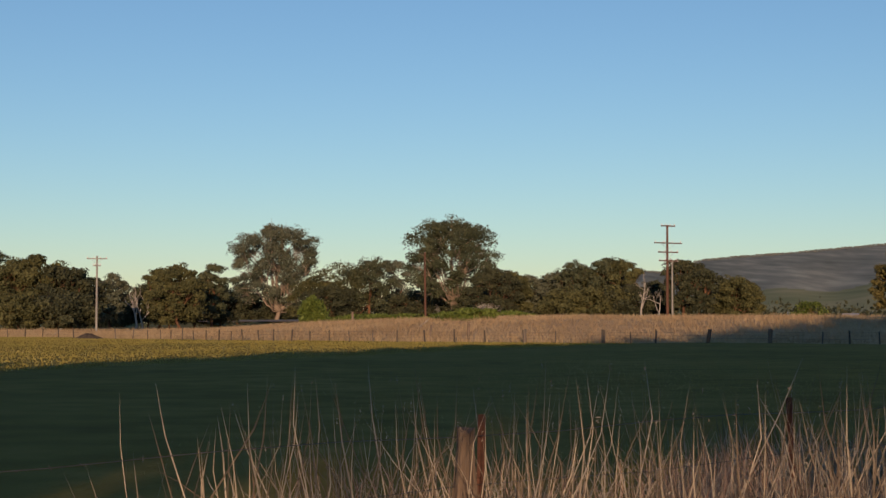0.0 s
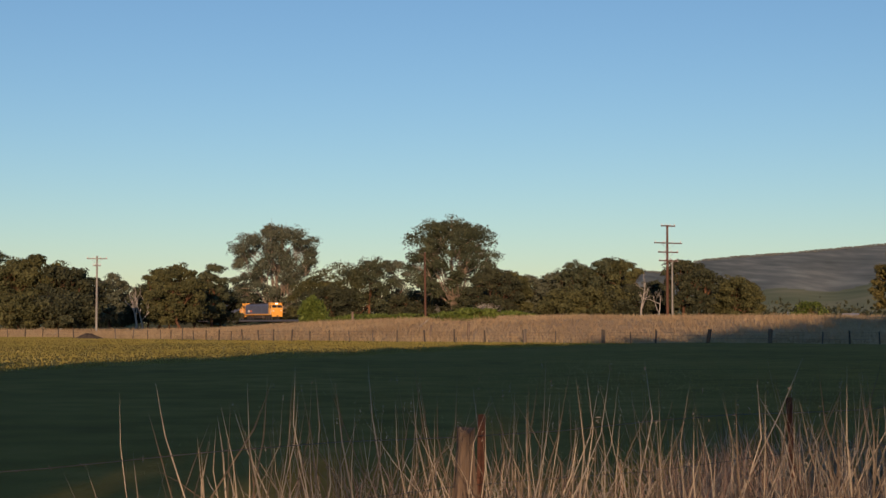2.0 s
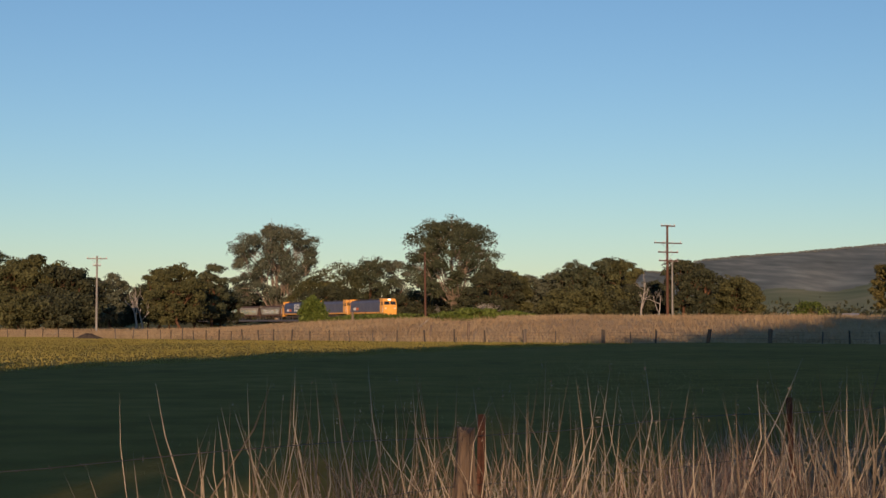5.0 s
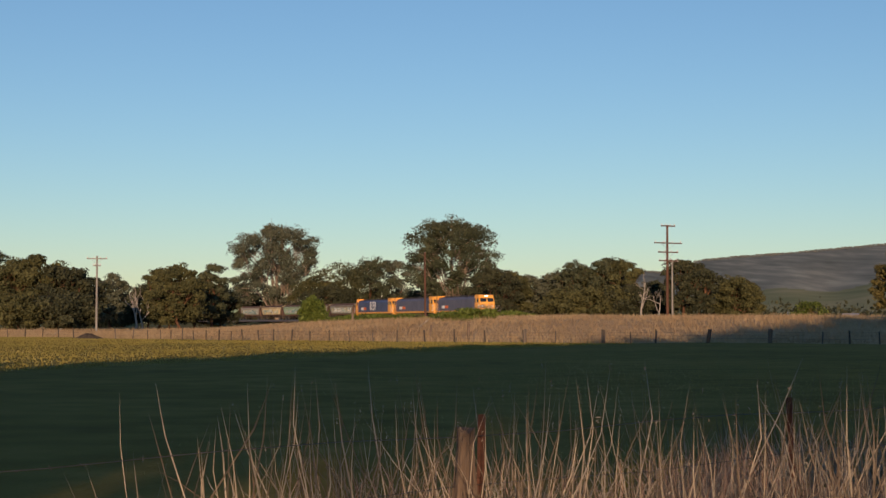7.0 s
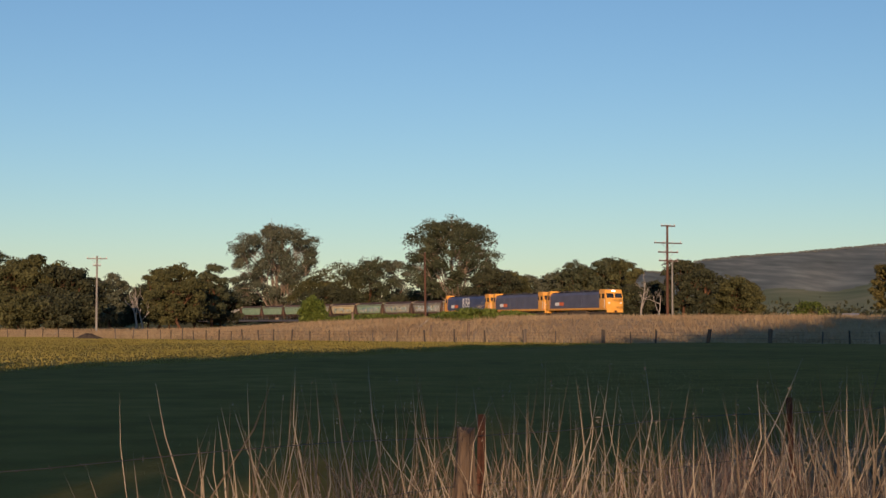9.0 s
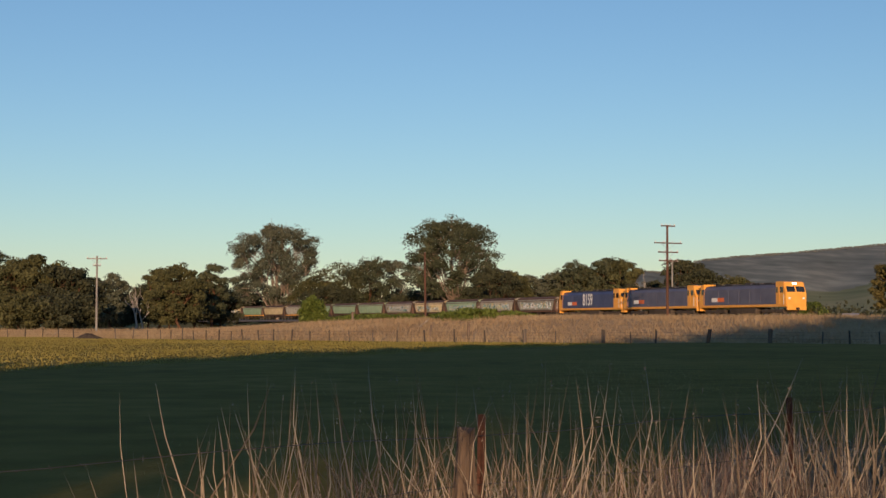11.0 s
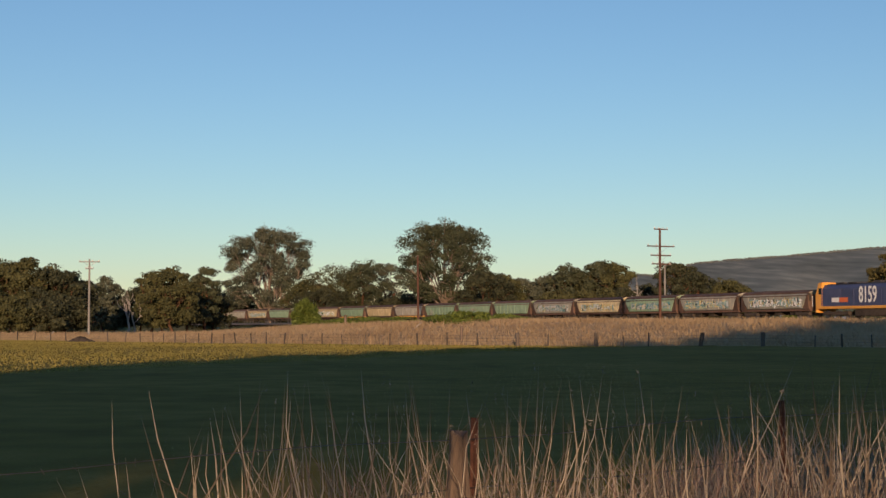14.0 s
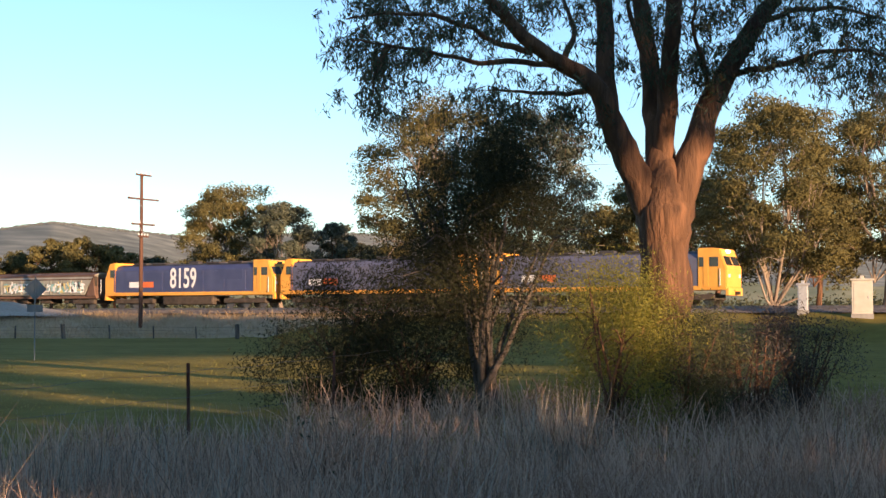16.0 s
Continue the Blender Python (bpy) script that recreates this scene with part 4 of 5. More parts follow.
def near_gum():
    rng = np.random.RandomState(77)
    x, y = polar(GUM_AZ, GUM_D)
    z0 = gz(x, y)
    ob = tagged(new("gum_tree"), "large forked gum with rough brown bark and drooping leaves", "tree")
    ob.matrix_basis = pose(x, y, z0, 0, 0, -GUM_AZ)
    S = GUM_D / 2700

    def L(px, py, dep=0.0):
        k = (GUM_D + dep) / GUM_D
        return np.array([(px - 1183) * S * k, dep, 1.6 - z0 + (562 - py) * S * k])

    def limb(name, pts, radii, label=""):
        P = np.array(pts)
        t = np.linspace(0, len(P) - 1, (len(P) - 1) * 4 + 1)
        Q = np.column_stack([np.interp(t, np.arange(len(P)), P[:, k]) for k in range(3)])
        for _ in range(2):
            Q[1:-1] = (Q[:-2] + 2 * Q[1:-1] + Q[2:]) / 4
        Q[1:-1] += rng.normal(size=(len(Q) - 2, 3)) * 0.015
        v, q = tube_np(Q, np.interp(t, np.arange(len(P)), radii), 14)
        r = 1 + 0.05 * rng.normal(size=len(v))
        c = np.repeat(Q, 14, axis=0)
        link(name, np_mesh(name, c + (v - c) * r[:, None], [q], M_BARK, smooth=True), ob, None, label)
        return Q

    limb("trunk", [L(1186, 735), L(1183, 600), L(1182, 450), L(1184, 375), L(1182, 330), L(1180, 285)], [0.62, 0.47, 0.44, 0.50, 0.42, 0.2], "thick rough trunk with orange-brown bark")
    tips = []
    tips.append(limb("limb", [L(1172, 440), L(1160, 380), L(1128, 300, -0.2), L(1092, 225, -0.4), L(1062, 145, -0.7), L(1000, 110, -1.0), L(930, 60, -1.4), L(870, -10, -1.8), L(800, -120, -2.4)], [0.30, 0.31, 0.27, 0.22, 0.18, 0.14, 0.12, 0.09, 0.05]))
    tips.append(limb("limb", [L(1085, 200, -0.3), L(1078, 110, 0.1), L(1080, 0, 0.5), L(1060, -150, 1.0), L(1000, -330, 1.6)], [0.19, 0.17, 0.15, 0.1, 0.05]))
    tips.append(limb("limb", [L(1182, 430), L(1180, 330), L(1168, 230, 0.3), L(1158, 120, 0.6), L(1140, 0, 1.0), L(1110, -200, 1.4), L(1090, -400, 1.7)], [0.3, 0.30, 0.22, 0.18, 0.15, 0.1, 0.05]))
    tips.append(limb("limb", [L(1180, 370, 0.1), L(1184, 260, 0.1), L(1192, 120, -0.3), L(1200, 0, -0.7), L(1215, -180, -1.1), L(1260, -380, -1.3)], [0.22, 0.2, 0.17, 0.14, 0.1, 0.05]))
    tips.append(limb("limb", [L(1192, 440), L(1205, 360), L(1238, 260), L(1262, 185, 0.2), L(1310, 100, 0.5), L(1370, 10, 0.9), L(1450, -120, 1.5), L(1540, -280, 2.2)], [0.3, 0.31, 0.26, 0.22, 0.18, 0.15, 0.1, 0.05]))
    fine = [
        [L(1050, 135, -0.8), L(960, 104, -1.2), L(850, 106, -1.6), L(770, 85, -1.9), L(690, 70, -2.1), L(620, 60, -2.2)],
        [L(950, 90, -1.2), L(880, 70, -1.5), L(800, 20, -2.0), L(700, 10, -2.4), L(610, 20, -2.6)],
        [L(1000, 110, -1.0), L(1030, 60, -0.6), L(1010, 0, -0.2), L(960, -80, 0.2)],
        [L(1075, 160, -0.3), L(1010, 165, 0.4), L(930, 160, 0.9), L(870, 155, 1.2)],
        [L(1290, 140, 0.3), L(1380, 122, 0.0), L(1450, 100, -0.3), L(1530, 100, -0.6), L(1620, 130, -0.9)],
        [L(1340, 50, 0.7), L(1420, 20, 1.0), L(1510, 30, 1.2), L(1590, 60, 1.5)],
        [L(1262, 185, 0.2), L(1255, 120, -0.5), L(1230, 60, -0.9), L(1240, 0, -1.3)],
        [L(690, 70, -2.1), L(665, 110, -2.2), L(660, 160, -2.3)],
        [L(1156, 110, 0.6), L(1110, 0, 0.4), L(1160, -60, 0.0)],
    ]
    for P in fine:
        tips.append(limb("branch", P, np.linspace(0.065, 0.015, len(P))))
    # leaf sprays: twigs that hang from the branch ends
    sprays = []
    for px, py, sx, sy, n in [(650, 60, 35, 30, 26), (690, 90, 35, 35, 30), (670, 165, 22, 20, 18), (700, 30, 60, 40, 34), (780, 30, 60, 40, 30), (760, 100, 50, 25, 14), (870, 20, 60, 30, 22),
                              (890, 165, 35, 25, 26), (960, 185, 40, 30, 34), (1030, 205, 30, 25, 18), (950, 30, 60, 30, 14), (1010, 30, 60, 40, 16), (1150, 60, 60, 50, 18), (1110, 120, 40, 50, 10), (1240, 80, 40, 50, 30), (1250, 140, 30, 30, 16), (1330, 30, 50, 40, 26),
                              (1420, 40, 60, 40, 34), (1500, 40, 50, 40, 34), (1550, 90, 40, 40, 34), (1540, 160, 40, 30, 22), (1440, 110, 50, 20, 14), (1380, 120, 40, 15, 8), (1620, 120, 50, 60, 40), (1220, 20, 80, 40, 20), (680, -20, 45, 20, 20), (950, -30, 120, 30, 60), (1150, -40, 120, 30, 60), (1380, -40, 120, 40, 60)]:
        c = np.column_stack([rng.normal(px, sx, n), rng.normal(py, sy, n)])
        sprays += [L(a, b, rng.normal() * 1.1 + (-1.2 if a < 900 else 0)) for a, b in c]
    for k in range(420):
        a, u = rng.uniform(0, 6.28), math.sqrt(rng.uniform())
        sprays.append(np.array([4.6 * u * math.cos(a), 4.0 * u * math.sin(a) + 1.5, 9.2 + 5.0 * math.sqrt(max(0, 1 - u * u)) * rng.uniform(0.25, 1)]))
    tubes, pts = [], []
    for s in sprays:
        for b in range(rng.randint(3, 6)):
            e = s + np.array([rng.normal() * 0.22, rng.normal() * 0.22, -abs(rng.normal()) * 0.28 - 0.05])
            m = (s + e) / 2 + np.array([0, 0, 0.06])
            tubes.append(([s, m, e], [0.006, 0.004, 0.002]))
            t = rng.uniform(0.1, 1.0, 9)[:, None]
            pts.append(s + (e - s) * t + rng.normal(size=(9, 3)) * 0.05)
    tagged(link("twig_spray", tubes_mesh("twig_spray", tubes, M_BARK, 4), ob), kind="stuff")
    v, q = leaves(rng, np.concatenate(pts), 0.15, 0.026, 1.1, 0.25)
    link("leaves", np_mesh("leaves", v, [q], M_GUMLEAF), ob, None, "narrow drooping grey-green leaves")


near_gum()

# ---- poles ----


def power_pole(az, d, top, arms, label, mat=M_POLE, r=0.16, lean=0.0, line=157.0):
    """top and arms: heights above the rail datum z 0; arms (height, length)."""
    x, y = polar(az, d)
    g = gz(x, y)
    ob = tagged(new("power_pole"), label, "utility pole", "poles along the railway")
    ob.matrix_basis = pose(x, y, g, 0, lean, 180 - line)
    H = top - g
    link("shaft", tubes_mesh("shaft", [([(0, 0, -0.5), (0, 0, H * 0.5), (0, 0, H)], [r * 1.15, r, r * 0.8])], mat, 10), ob)
    link("pole_cap", tubes_mesh("pole_cap", [([(0, 0, H - 0.02), (0, 0, H + 0.06), (0, 0, H + 0.07)], [r * 0.85, r * 0.8, 0.01])], M_GREYPOLE, 10), ob)
    for z, w in arms:
        a = part("crossarm", boxed(-w / 2, w / 2, -r - 0.12, -r + 0.02, z - g - 0.07, z - g + 0.07, bevel=0.012), mat, ob)
        for k in range(4):
            xi = w * (-0.46 + 0.92 * k / 3)
            link("insulator", tubes_mesh("insulator", [([(xi, -r - 0.05, z - g + 0.07), (xi, -r - 0.05, z - g + 0.16), (xi, -r - 0.05, z - g + 0.26)], [0.03, 0.07, 0.04])], M_PORCELAIN, 8), a)
        for s in (-1, 1):
            if w > 2.2:
                link("brace", tubes_mesh("brace", [([(s * w * 0.27, -r - 0.1, z - g - 0.06), (s * w * 0.13, -r - 0.1, z - g - 0.4), (0, -r - 0.02, z - g - 0.75)], [0.02, 0.02, 0.02])], M_GALV, 5), a)
    return ob


def up(px_above, d):
    return 1.6 + px_above * d / 2700


power_pole(az0(1181), 185, up(171, 185), [(up(170, 185), 1.9), (up(140, 185), 3.8), (up(124, 185), 2.8), (up(109, 185), 2.5)], "brown timber pole with four crossarms", lean=0.3)
power_pole(az16(249), 131, up(249, 131), [(up(247, 131), 1.9), (up(205, 131), 3.8), (up(161, 131), 2.9), (up(140, 131), 1.2)], "tall brown timber pole with four crossarms")
power_pole(az0(753), 242, up(125, 242), [], "plain brown timber pole by the verge", lean=-0.6, r=0.17)
power_pole(az0(1190), 262, up(108, 262), [(up(108, 262), 2.2)], "pale grey pole beyond the railway", M_GREYPOLE)
power_pole(az0(171), 203, up(115, 203), [(up(111, 203), 2.6), (up(99, 203), 1.0)], "pale grey pole standing by the paddock fence", M_GREYPOLE, 0.14, line=170)

# ---- fences ----


def split_post(rng, h, r, taper=1.0):
    """A roughly hewn post of uneven section."""
    bm = bmesh.new()
    n = 7
    rings = []
    for k, z in enumerate((-0.25, h * 0.5, h * 0.93, h)):
        q = r * (taper if k == 0 else (1 + taper) / 2 if k == 1 else 1)
        rings.append([bm.verts.new((q * rng.uniform(0.8, 1.15) * math.cos(6.283 * i / n), q * rng.uniform(0.8, 1.15) * math.sin(6.283 * i / n), z + (rng.uniform(-0.03, 0.03) if k == 3 else 0))) for i in range(n)])
    for a, b in zip(rings, rings[1:]):
        for i in range(n):
            bm.faces.new((a[i], a[(i + 1) % n], b[(i + 1) % n], b[i]))
    bm.faces.new(rings[-1])
    return bm


def far_fence():
    rng = random.Random(9)
    f = tagged(new("paddock_fence"), "old wire fence with grey split posts across the paddock", "fence")
    xs = np.linspace(-62, 96, 3000)
    ys = np.interp(xs, FX, FY) - 2.2
    shapes = [bm_mesh("post", split_post(rng, h, r), M_POST) for h, r in ((1.02, 0.07), (0.95, 0.06), (1.1, 0.07), (1.1, 0.17), (0.9, 0.055))]
    seen = [(p, False) for p in (-60, -22, 14, 45, 76, 104, 131, 205, 235, 262, 285, 303, 323, 343, 365, 388, 410, 431, 458, 485, 516, 549, 583, 619, 660, 702, 752, 804, 859)]
    seen += [(929, True), (983, False), (1067, True), (1116, False), (1160, False), (1252, True), (1363, True), (1455, False), (1503, False), (1556, False)]
    seen += [(1650 + 92 * k, k % 4 == 3) for k in range(14)]
    spots = []
    for px, thick in seen:
        k = int(np.argmin(np.abs(np.degrees(np.arctan2(xs, ys)) - az0(px))))
        x, y = float(xs[k]), float(ys[k])
        link("post", shapes[3 if thick else rng.choice((0, 1, 2, 4))], f, pose(x, y, gz(x, y), rng.gauss(0, 3), rng.gauss(0, 3.5), rng.uniform(0, 360)))
        spots.append((x, y, gz(x, y)))
    for h in (0.85, 0.6, 0.35):
        link("wire", tubes_mesh("wire", [([(x, y, z + h + 0.02 * ((i * 7) % 3 - 1)) for i, (x, y, z) in enumerate(spots)], [0.007] * len(spots))], M_WIRE, 4), f)


far_fence()


def near_fence():
    rng = random.Random(21)
    f = tagged(new("wire_fence"), "barbed wire fence with rusty steel pickets and split post", "fence")

    def at(u):
        x, y = 0.72 * u, 6.9 + 0.69 * u
        return x, y, gz(x, y)

    x, y, z = at(0.13)
    bm = split_post(rng, 1.10, 0.045, 2.4)
    part("timber_post", bm, M_OLDPOST, f, "weathered split timber post").matrix_basis = pose(x, y, z, 1, 0, 30)
    bm = bmesh.new()
    for a in (0, 120, 240):
        g = bmesh.ops.create_cube(bm, size=1)
        bmesh.ops.scale(bm, vec=(0.020, 0.005, 1.5), verts=g["verts"])
        bmesh.ops.translate(bm, vec=(0.010, 0, 0.42), verts=g["verts"])
        bmesh.ops.rotate(bm, matrix=Matrix.Rotation(radians(a), 3, "Z"), verts=g["verts"])
    star = bm_mesh("picket", bm, M_RUST)
    us = [-5.6, -2.6, 0.22, 2.84, 9.94, 16.1, 22.5]
    for k, u in enumerate(us):
        x, y, z = at(u)
        link("picket", star, f, pose(x, y, z, rng.gauss(0, 2), {16.1: 7, 2.84: -3, 0.22: 4}.get(u, 0), rng.uniform(0, 120)), "rusty steel picket")
    for h in (1.08, 0.84, 0.58, 0.32):
        P = []
        for k, u in enumerate(np.arange(-9, 27, 0.7)):
            x, y, z = at(u)
            P.append((x, y, z + h + 0.012 * math.sin(u * 2.2 + h * 9)))
        w = link("wire", tubes_mesh("wire", [(P, [0.0019] * len(P))], M_WIRE, 4), f)
    barbs = []
    for u in np.arange(-6, 20, 0.13):
        x, y, z = at(u)
        c = np.array([x, y, z + 1.08 + 0.012 * math.sin(u * 2.2 + 1.08 * 9)])
        a = rng.uniform(0, 6.28)
        e = np.array([0.7 * math.cos(a), 0.7 * math.cos(a), math.sin(a)]) * 0.014
        barbs.append(([c - e, c, c + e], [0.001, 0.002, 0.001]))
    tagged(link("barbs", tubes_mesh("barbs", barbs, M_WIRE, 3), f), kind="stuff")


near_fence()

# ---- lineside things ----


def verge_stake(az, d, h, lean, label, mat, r=0.06):
    x, y = polar(az, d)
    ob = tagged(link("stake", bm_mesh("stake", split_post(random.Random(int(d)), h, r), mat), None, pose(x, y, gz(x, y), 0, lean, -az)), label, "stake")


verge_stake(az0(92), 176, 1.5, 48, "pale stake leaning over in the verge", M_DEADWOOD, 0.05)
verge_stake(az0(742), 150, 1.2, 50, "pale stake leaning over in the verge", M_DEADWOOD, 0.05)
verge_stake(az0(829), 134, 1.45, 1, "pale weathered stump of a post in dry grass", M_OLDPOST, 0.13)
verge_stake(az0(624), 185, 1.5, 0, "pale weathered stump of a post in dry grass", M_OLDPOST, 0.16)
verge_stake(az0(760), 137, 1.2, 8, "pale weathered stump of a post in dry grass", M_OLDPOST, 0.1)


def lineside_cabinet(az, d, w, h, label, mat):
    x, y = polar(az, d)
    ob = tagged(new("lineside_cabinet"), label, "cabinet")
    ob.matrix_basis = pose(x, y, gz(x, y), 0, 0, -az)
    part("plinth", boxed(-w / 2 - 0.05, w / 2 + 0.05, -0.4, 0.4, -0.3, 0.18, bevel=0.02), M_GREYPOLE, ob)
    part("body", boxed(-w / 2, w / 2, -0.35, 0.35, 0.18, h, bevel=0.03), mat, ob)
    part("roof", boxed(-w / 2 - 0.1, w / 2 + 0.1, -0.45, 0.45, h, h + 0.12, bevel=0.03), mat, ob)
    part("vent_cap", boxed(-0.12, 0.12, -0.12, 0.12, h + 0.12, h + 0.32, bevel=0.03), mat, ob)
    d = part("door", boxed(-w * 0.4, w * 0.4, -0.375, -0.34, 0.35, h - 0.15, bevel=0.01), mat, ob)
    part("handle", boxed(w * 0.28, w * 0.32, -0.41, -0.37, h * 0.5, h * 0.5 + 0.15), M_GALV, d)


lineside_cabinet(az16(1526), 105, 1.35, 2.4, "cream metal equipment cabinet on the railway bank", M_HUT)
lineside_cabinet(az16(1421), 107, 0.7, 1.9, "grey metal equipment cabinet on the railway bank", M_GALV)


def warning_sign():
    x, y = polar(az16(62), 58)
    ob = tagged(new("road_sign"), "diamond road sign seen from its bare grey back", "road sign")
    ob.matrix_basis = pose(x, y, gz(x, y), 0, 0, -22)
    bm = boxed(-0.3, 0.3, -0.004, 0.004, -0.3, 0.3, bevel=0.003)
    bmesh.ops.rotate(bm, matrix=Matrix.Rotation(math.pi / 4, 3, "Y"), verts=bm.verts)
    bmesh.ops.translate(bm, vec=(0, 0.05, 2.62), verts=bm.verts)
    part("sign_plate", bm, M_GREYPOLE, ob, "bare grey metal plate")
    part("supplementary_plate", boxed(-0.28, 0.28, 0.046, 0.054, 1.78, 2.05), M_GREYPOLE, ob)
    link("post", tubes_mesh("post", [([(0, 0, -0.3), (0, 0, 1.4), (0, 0, 3.1)], [0.022, 0.022, 0.022])], M_GREYPOLE, 8), ob)


warning_sign()


def gravel_heap(az, d, w, h, mat=M_GRAVEL, label="low pale mound of gravel beside the railway"):
    x, y = polar(az, d)
    n, m = 40, 14
    rng = np.random.RandomState(3)
    a, r = np.meshgrid(np.linspace(0, 2 * np.pi, n, endpoint=False), np.linspace(0, 1, m), indexing="ij")
    R = r * w / 2 * (1 + 0.12 * np.sin(3 * a + 1) + 0.08 * np.sin(5 * a))
    z = h * (np.cos(np.pi * r) * 0.5 + 0.5) ** 0.8 * (1 + 0.12 * np.sin(2 * a)) + rng.normal(size=r.shape) * 0.03 - 0.05
    v = np.column_stack([(R * np.cos(a)).ravel(), (R * 0.6 * np.sin(a)).ravel(), z.ravel()])
    i, j = np.meshgrid(np.arange(n), np.arange(m - 1), indexing="ij")
    q = np.stack([i * m + j, i * m + j + 1, ((i + 1) % n) * m + j + 1, ((i + 1) % n) * m + j], -1).reshape(-1, 4)
    ob = tagged(link("spoil_mound", np_mesh("spoil_mound", v, [q], mat, smooth=True), None, pose(x, y, gz(x, y), 0, 0, -az)), label, "mound")


gravel_heap(20.3, 142, 17, 3.0 - gz(*polar(20.3, 142)))
gravel_heap(17.9, 144, 9, 2.7 - gz(*polar(17.9, 144)))
# Dark weeds, simplified to a smooth mound in the bogie's dark colour.
gravel_heap(az0(156), 160, 3.2, 0.55, M_BOGIE, "small dark mound of weeds at the pole's foot")


def farm_shed(az, d, w, h):
    x, y = polar(az, d)
    ob = tagged(new("farm_shed"), "low distant farm shed with a pale iron roof", "shed")
    ob.matrix_basis = pose(x, y, gz(x, y), 0, 0, -az)
    part("wall", boxed(-w / 2, w / 2, -3, 3, -0.2, h), M_HUT, ob)
    bm = extruded([(-3.4, h), (0, h + 0.9), (3.4, h)], -w / 2 - 0.3, w / 2 + 0.3)
    part("roof", bm, M_GALV, ob, "pale corrugated iron roof")


farm_shed(az0(1412), 420, 5, 2.0)
farm_shed(az0(1505), 440, 4, 1.7)

# ---- grass ----


def grass_stuff(name, label, parts_np, mat):
    vs, fs, o = [], [[], []], 0
    for v, f in parts_np:
        vs.append(v)
        for k in (0, 1):
            fs[k].append(f[k] + o)
        o += len(v)
    ob = link(name, np_mesh(name, np.concatenate(vs), [np.concatenate(f) for f in fs], mat))
    tagged(ob, label, "grass", kind="stuff")


def foreground_grass():
    rng = np.random.RandomState(50)

    def patch(n, a0, a1, d0, d1, hmin, hmax, w, lean, ramp=True, skew=1.0):
        az, d = rng.uniform(a0, a1, n), np.sqrt(rng.uniform(d0 ** 2, d1 ** 2, n))
        x, y = d * np.sin(np.radians(az)), d * np.cos(np.radians(az))
        keep = noise2(x, y, 0.35, 7) + 0.5 * noise2(x, y, 1.1, 8) > rng.uniform(-0.75, 0.55, n)
        if ramp:
            keep &= rng.uniform(0, 1, n) < np.clip((az + 12.5) / 16, 0.0, 1) ** 1.9
        x, y, az = x[keep], y[keep], az[keep]
        h = (hmin + (hmax - hmin) * rng.uniform(0, 1, len(x)) ** skew) * (0.95 + 0.22 * noise2(x, y, 0.6, 15)).clip(0.7, 1.1)
        return stalk_np(rng, np.column_stack([x, y]), ground_z(x, y) - 0.03, h, w * rng.uniform(0.6, 1.3, len(x)), lean)

    tall = [patch(2300, -13, 19, 4.9, 7.6, 0.95, 1.47, 0.006, 0.2, True, 1.3), patch(120, -12, 2, 5.0, 7.5, 0.95, 1.40, 0.008, 0.22, False), patch(260, 20, 66, 6.8, 12, 0.8, 1.2, 0.007, 0.35, False)]
    mid = [patch(3000, -10, 30, 6.6, 10.5, 0.6, 1.0, 0.006, 0.5), patch(2400, 6, 30, 6.6, 12, 0.5, 0.95, 0.006, 0.7, False), patch(2200, 24, 40, 6.0, 12, 0.55, 1.0, 0.007, 0.75, False), patch(3000, 10, 34, 9.5, 16, 0.5, 0.85, 0.010, 0.5, False)]
    grass_stuff("tall_dry_grass", "tall dry straw-coloured grass stalks by the fence", tall + mid, M_STRAW)
    dull = [patch(4500, -9, 30, 6.8, 11, 0.4, 0.9, 0.008, 0.7), patch(12000, 8, 34, 6.2, 13, 0.4, 0.92, 0.008, 0.9, False), patch(15000, 31, 66, 13, 27, 0.35, 0.8, 0.014, 0.8, False), patch(42000, 20, 66, 4.6, 12, 0.4, 0.98, 0.007, 0.95, False), patch(16000, 22, 66, 9, 17, 0.4, 0.85, 0.011, 0.8, False)]
    grass_stuff("dull_dry_grass", "tangled dull brown dead grass by the fence", dull, M_DULLSTRAW)
    v = tall[0][0].reshape(-1, 9, 3)
    tips = v[rng.choice(len(v), len(v) // 6, replace=False), 8]
    P = np.repeat(tips, 5, axis=0) + rng.normal(size=(len(tips) * 5, 3)) * [0.002, 0.002, 0.016] - [0, 0, 0.012]
    a, q = leaves(rng, P, 0.014, 0.0035, 0.9)
    ob = link("seed_heads", np_mesh("seed_heads", a, [q], M_STRAW))
    tagged(ob, "dry seed heads on the grass stalks", "grass", kind="stuff")
    # thick tussocks
    for az, d, n, h in ((0.2, 6.3, 26, 1.05), (2.9, 6.4, 60, 1.12), (3.7, 6.6, 44, 1.2), (-2.6, 6.6, 22, 1.1), (12.4, 8.1, 60, 1.1), (9.0, 7.4, 40, 1.05), (az16(985), 14.0, 260, 1.12), (az16(1000), 14.3, 120, 1.0), (az16(170), 9.5, 90, 1.0), (az16(90), 9.0, 80, 1.05)):
        x, y = polar(az, d)
        xy = rng.normal(size=(n, 2)) * (0.05 + 0.0006 * n) + [x, y]
        t = stalk_np(rng, xy, ground_z(xy[:, 0], xy[:, 1]) - 0.02, rng.uniform(0.55, 1.0, n) * h, 0.008 * rng.uniform(0.6, 1.3, n), 0.2)
        ob = link("grass_tussock", np_mesh("grass_tussock", t[0], t[1], M_STRAW))
        tagged(ob, "dense tussock of pale dry grass", "grass", kind="stuff")
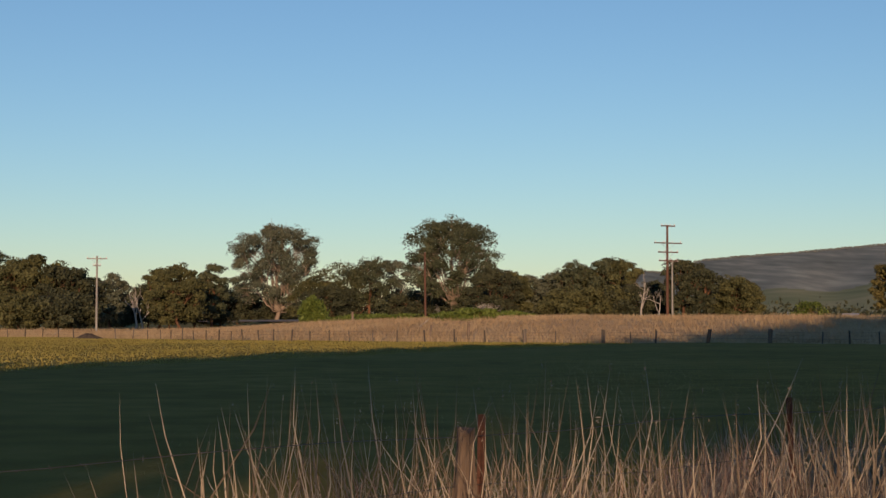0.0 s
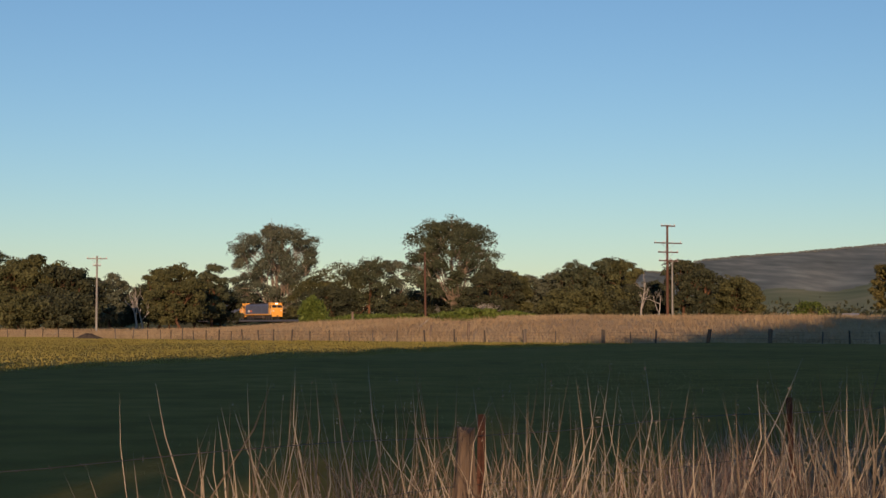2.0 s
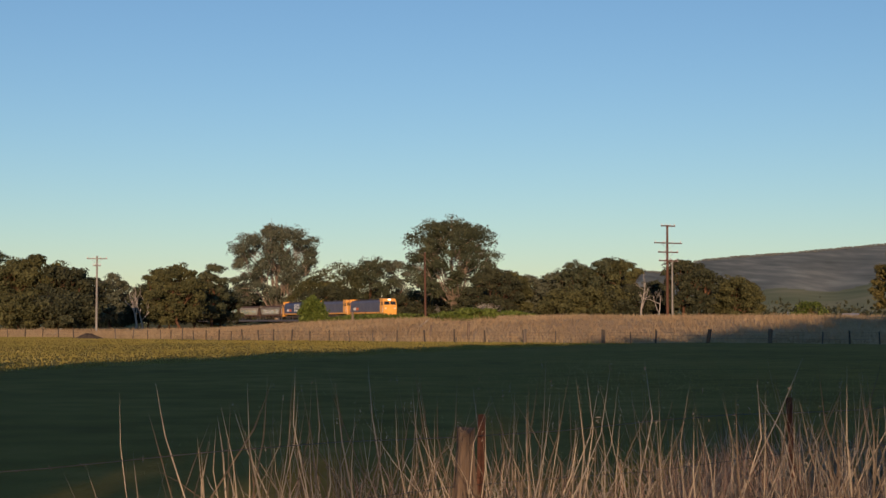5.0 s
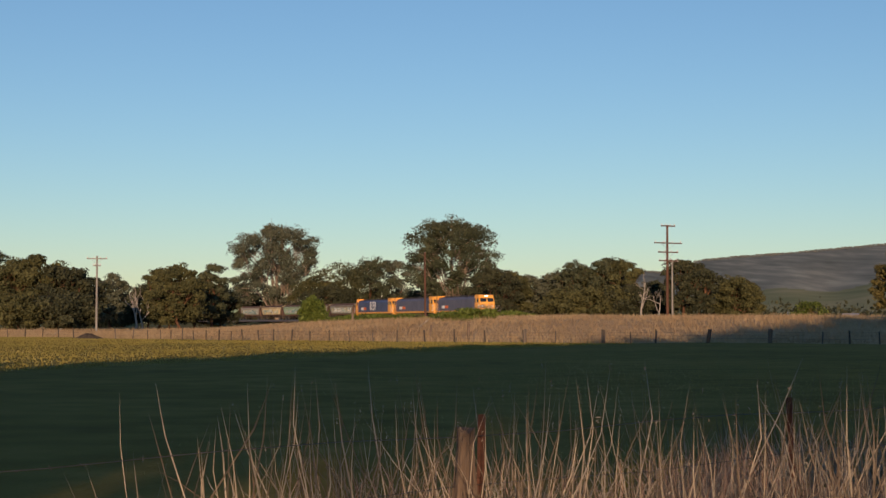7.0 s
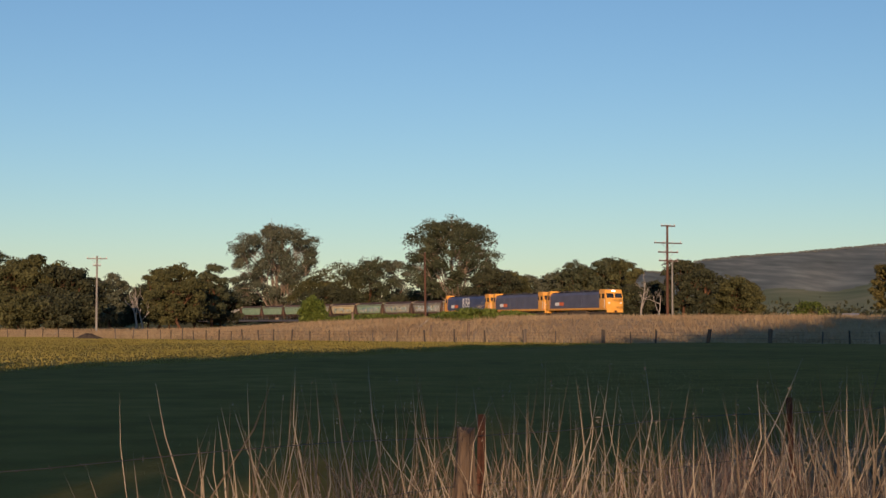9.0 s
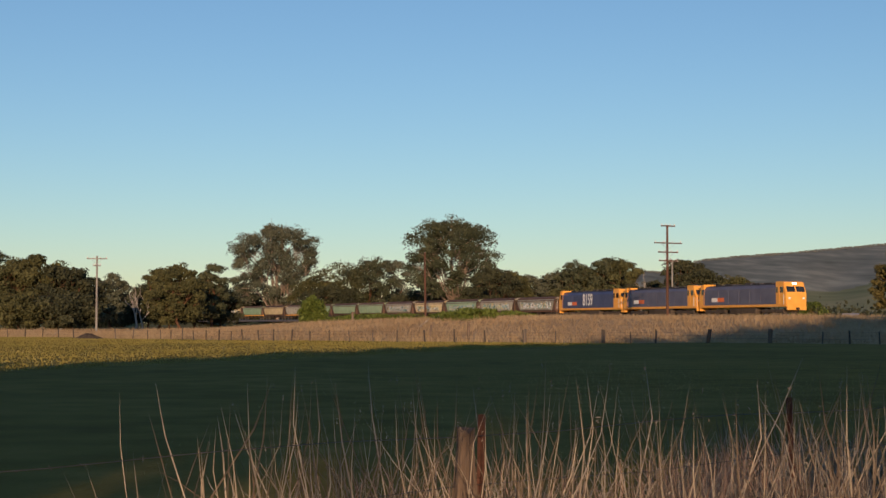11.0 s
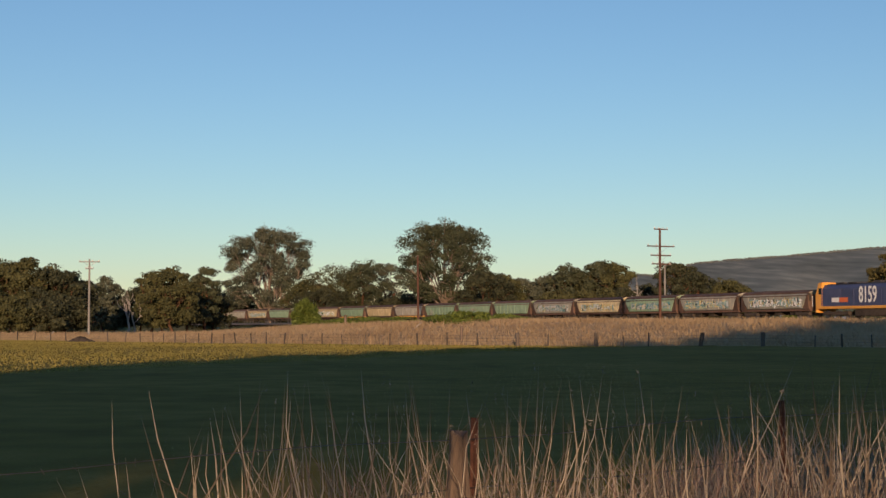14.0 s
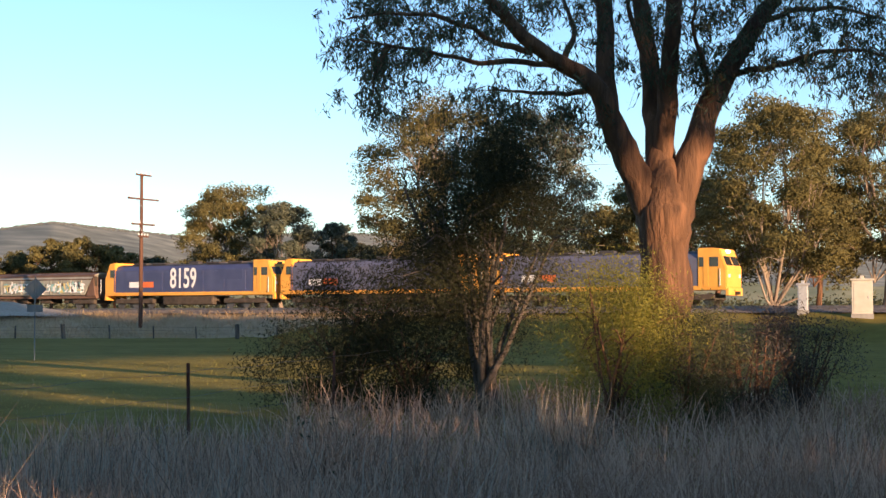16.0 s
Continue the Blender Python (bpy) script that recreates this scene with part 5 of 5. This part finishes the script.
    g = [patch(9000, 6, 60, 9, 18, 0.15, 0.4, 0.012, 0.4, False)]
    grass_stuff("green_grass", "green grass among the dry stalks", g, M_GREENGRASS)


foreground_grass()


def bank_grass():
    rng = np.random.RandomState(51)

    def sow(n, x0, x1, y0, y1, test, hmin, hmax, w, lean, clump=0.0, sc=6):
        x, y = rng.uniform(x0, x1, n), rng.uniform(y0, y1, n)
        beyond = y - np.interp(x, FX, FY)
        keep = test(x, y, beyond) & (noise2(x, y, sc, 9) + rng.uniform(-0.5, 0.5, n) > -clump)
        x, y = x[keep], y[keep]
        d = np.sqrt(np.min((x[:, None] - TRACK[None, ::2, 0]) ** 2 + (y[:, None] - TRACK[None, ::2, 1]) ** 2, axis=1))
        ok = d > 4.2
        x, y = x[ok], y[ok]
        tall = 1 + 0.30 * noise2(x, y, 9, 12) + 0.12 * noise2(x, y, 2.1, 13)
        return grass_np(rng, np.column_stack([x, y]), ground_z(x, y) - 0.03, rng.uniform(hmin, hmax, len(x)) * tall.clip(0.4, 1.6), w * rng.uniform(0.6, 1.4, len(x)), lean)

    verge = lambda x, y, b: (b > -0.5) & (b < 60) & (x < 100)
    grass_stuff("verge_grass", "long dry golden grass between fence and railway", [sow(360000, -75, 100, 75, 235, verge, 0.2, 0.72, 0.05, 1.2, 0.8, 11)], M_BANKGRASS)
    back = lambda x, y, b: (b > 55) & (b < 190)
    grass_stuff("bank_grass", "dry grass on the far side of the railway", [sow(40000, -110, 130, 80, 330, back, 0.4, 0.8, 0.08, 0.5, 0.3)], M_BANKGRASS)
    near = lambda x, y, b: (b < 0.5) & (np.hypot(x, y) > 48)
    grass_stuff("pasture_tufts", "short green pasture grass", [sow(240000, -75, 26, 46, 190, lambda x, y, b: near(x, y, b) & (x > -0.33 * y - 4) & (y > 86 + 2.35 * x), 0.05, 0.11, 0.06, 0.4, 0.95, 7)], M_GREENGRASS)
    lit = lambda x, y, b: rng.uniform(0, 1, len(x)) < np.clip((np.hypot(x, y) - 13) / 9, 0, 1) * np.clip((x + 4) / 16, 0, 1) * np.clip((72 - y) / 25, 0, 1) * np.clip((48 - x) / 12, 0, 1)
    grass_stuff("near_pasture", "short green pasture grass beyond the near fence", [sow(120000, -4, 48, 12, 72, lit, 0.03, 0.075, 0.02, 0.6, 0.9, 2)], M_GREENGRASS)


bank_grass()


def far_woods():
    rng = np.random.RandomState(60)
    pts = []
    for a in np.arange(-180, 180, 0.45):
        for k in range(3):
            d = rng.uniform(520, 720)
            x, y = polar(a + rng.uniform(-0.3, 0.3), d)
            h = rng.uniform(5.0, 9.5)
            p = rng.normal(size=(80, 3)) * [3.2, 3.2, h * 0.28] + [x, y, h * 0.5]
            p[:, 2] = np.abs(p[:, 2])
            pts.append(p)
    v, q = leaves(rng, np.concatenate(pts), 1.7, 1.1, 0.1)
    tagged(link("far_woods", np_mesh("far_woods", v, [q], M_DARKLEAF)), "distant low dark line of scrub and trees", "woods", kind="stuff")


far_woods()


def motions():
    for ob, back in TRAIN:
        walk(ob, [(t * 0.5, train_pose(t * 0.5, back)) for t in range(33)])


motions()
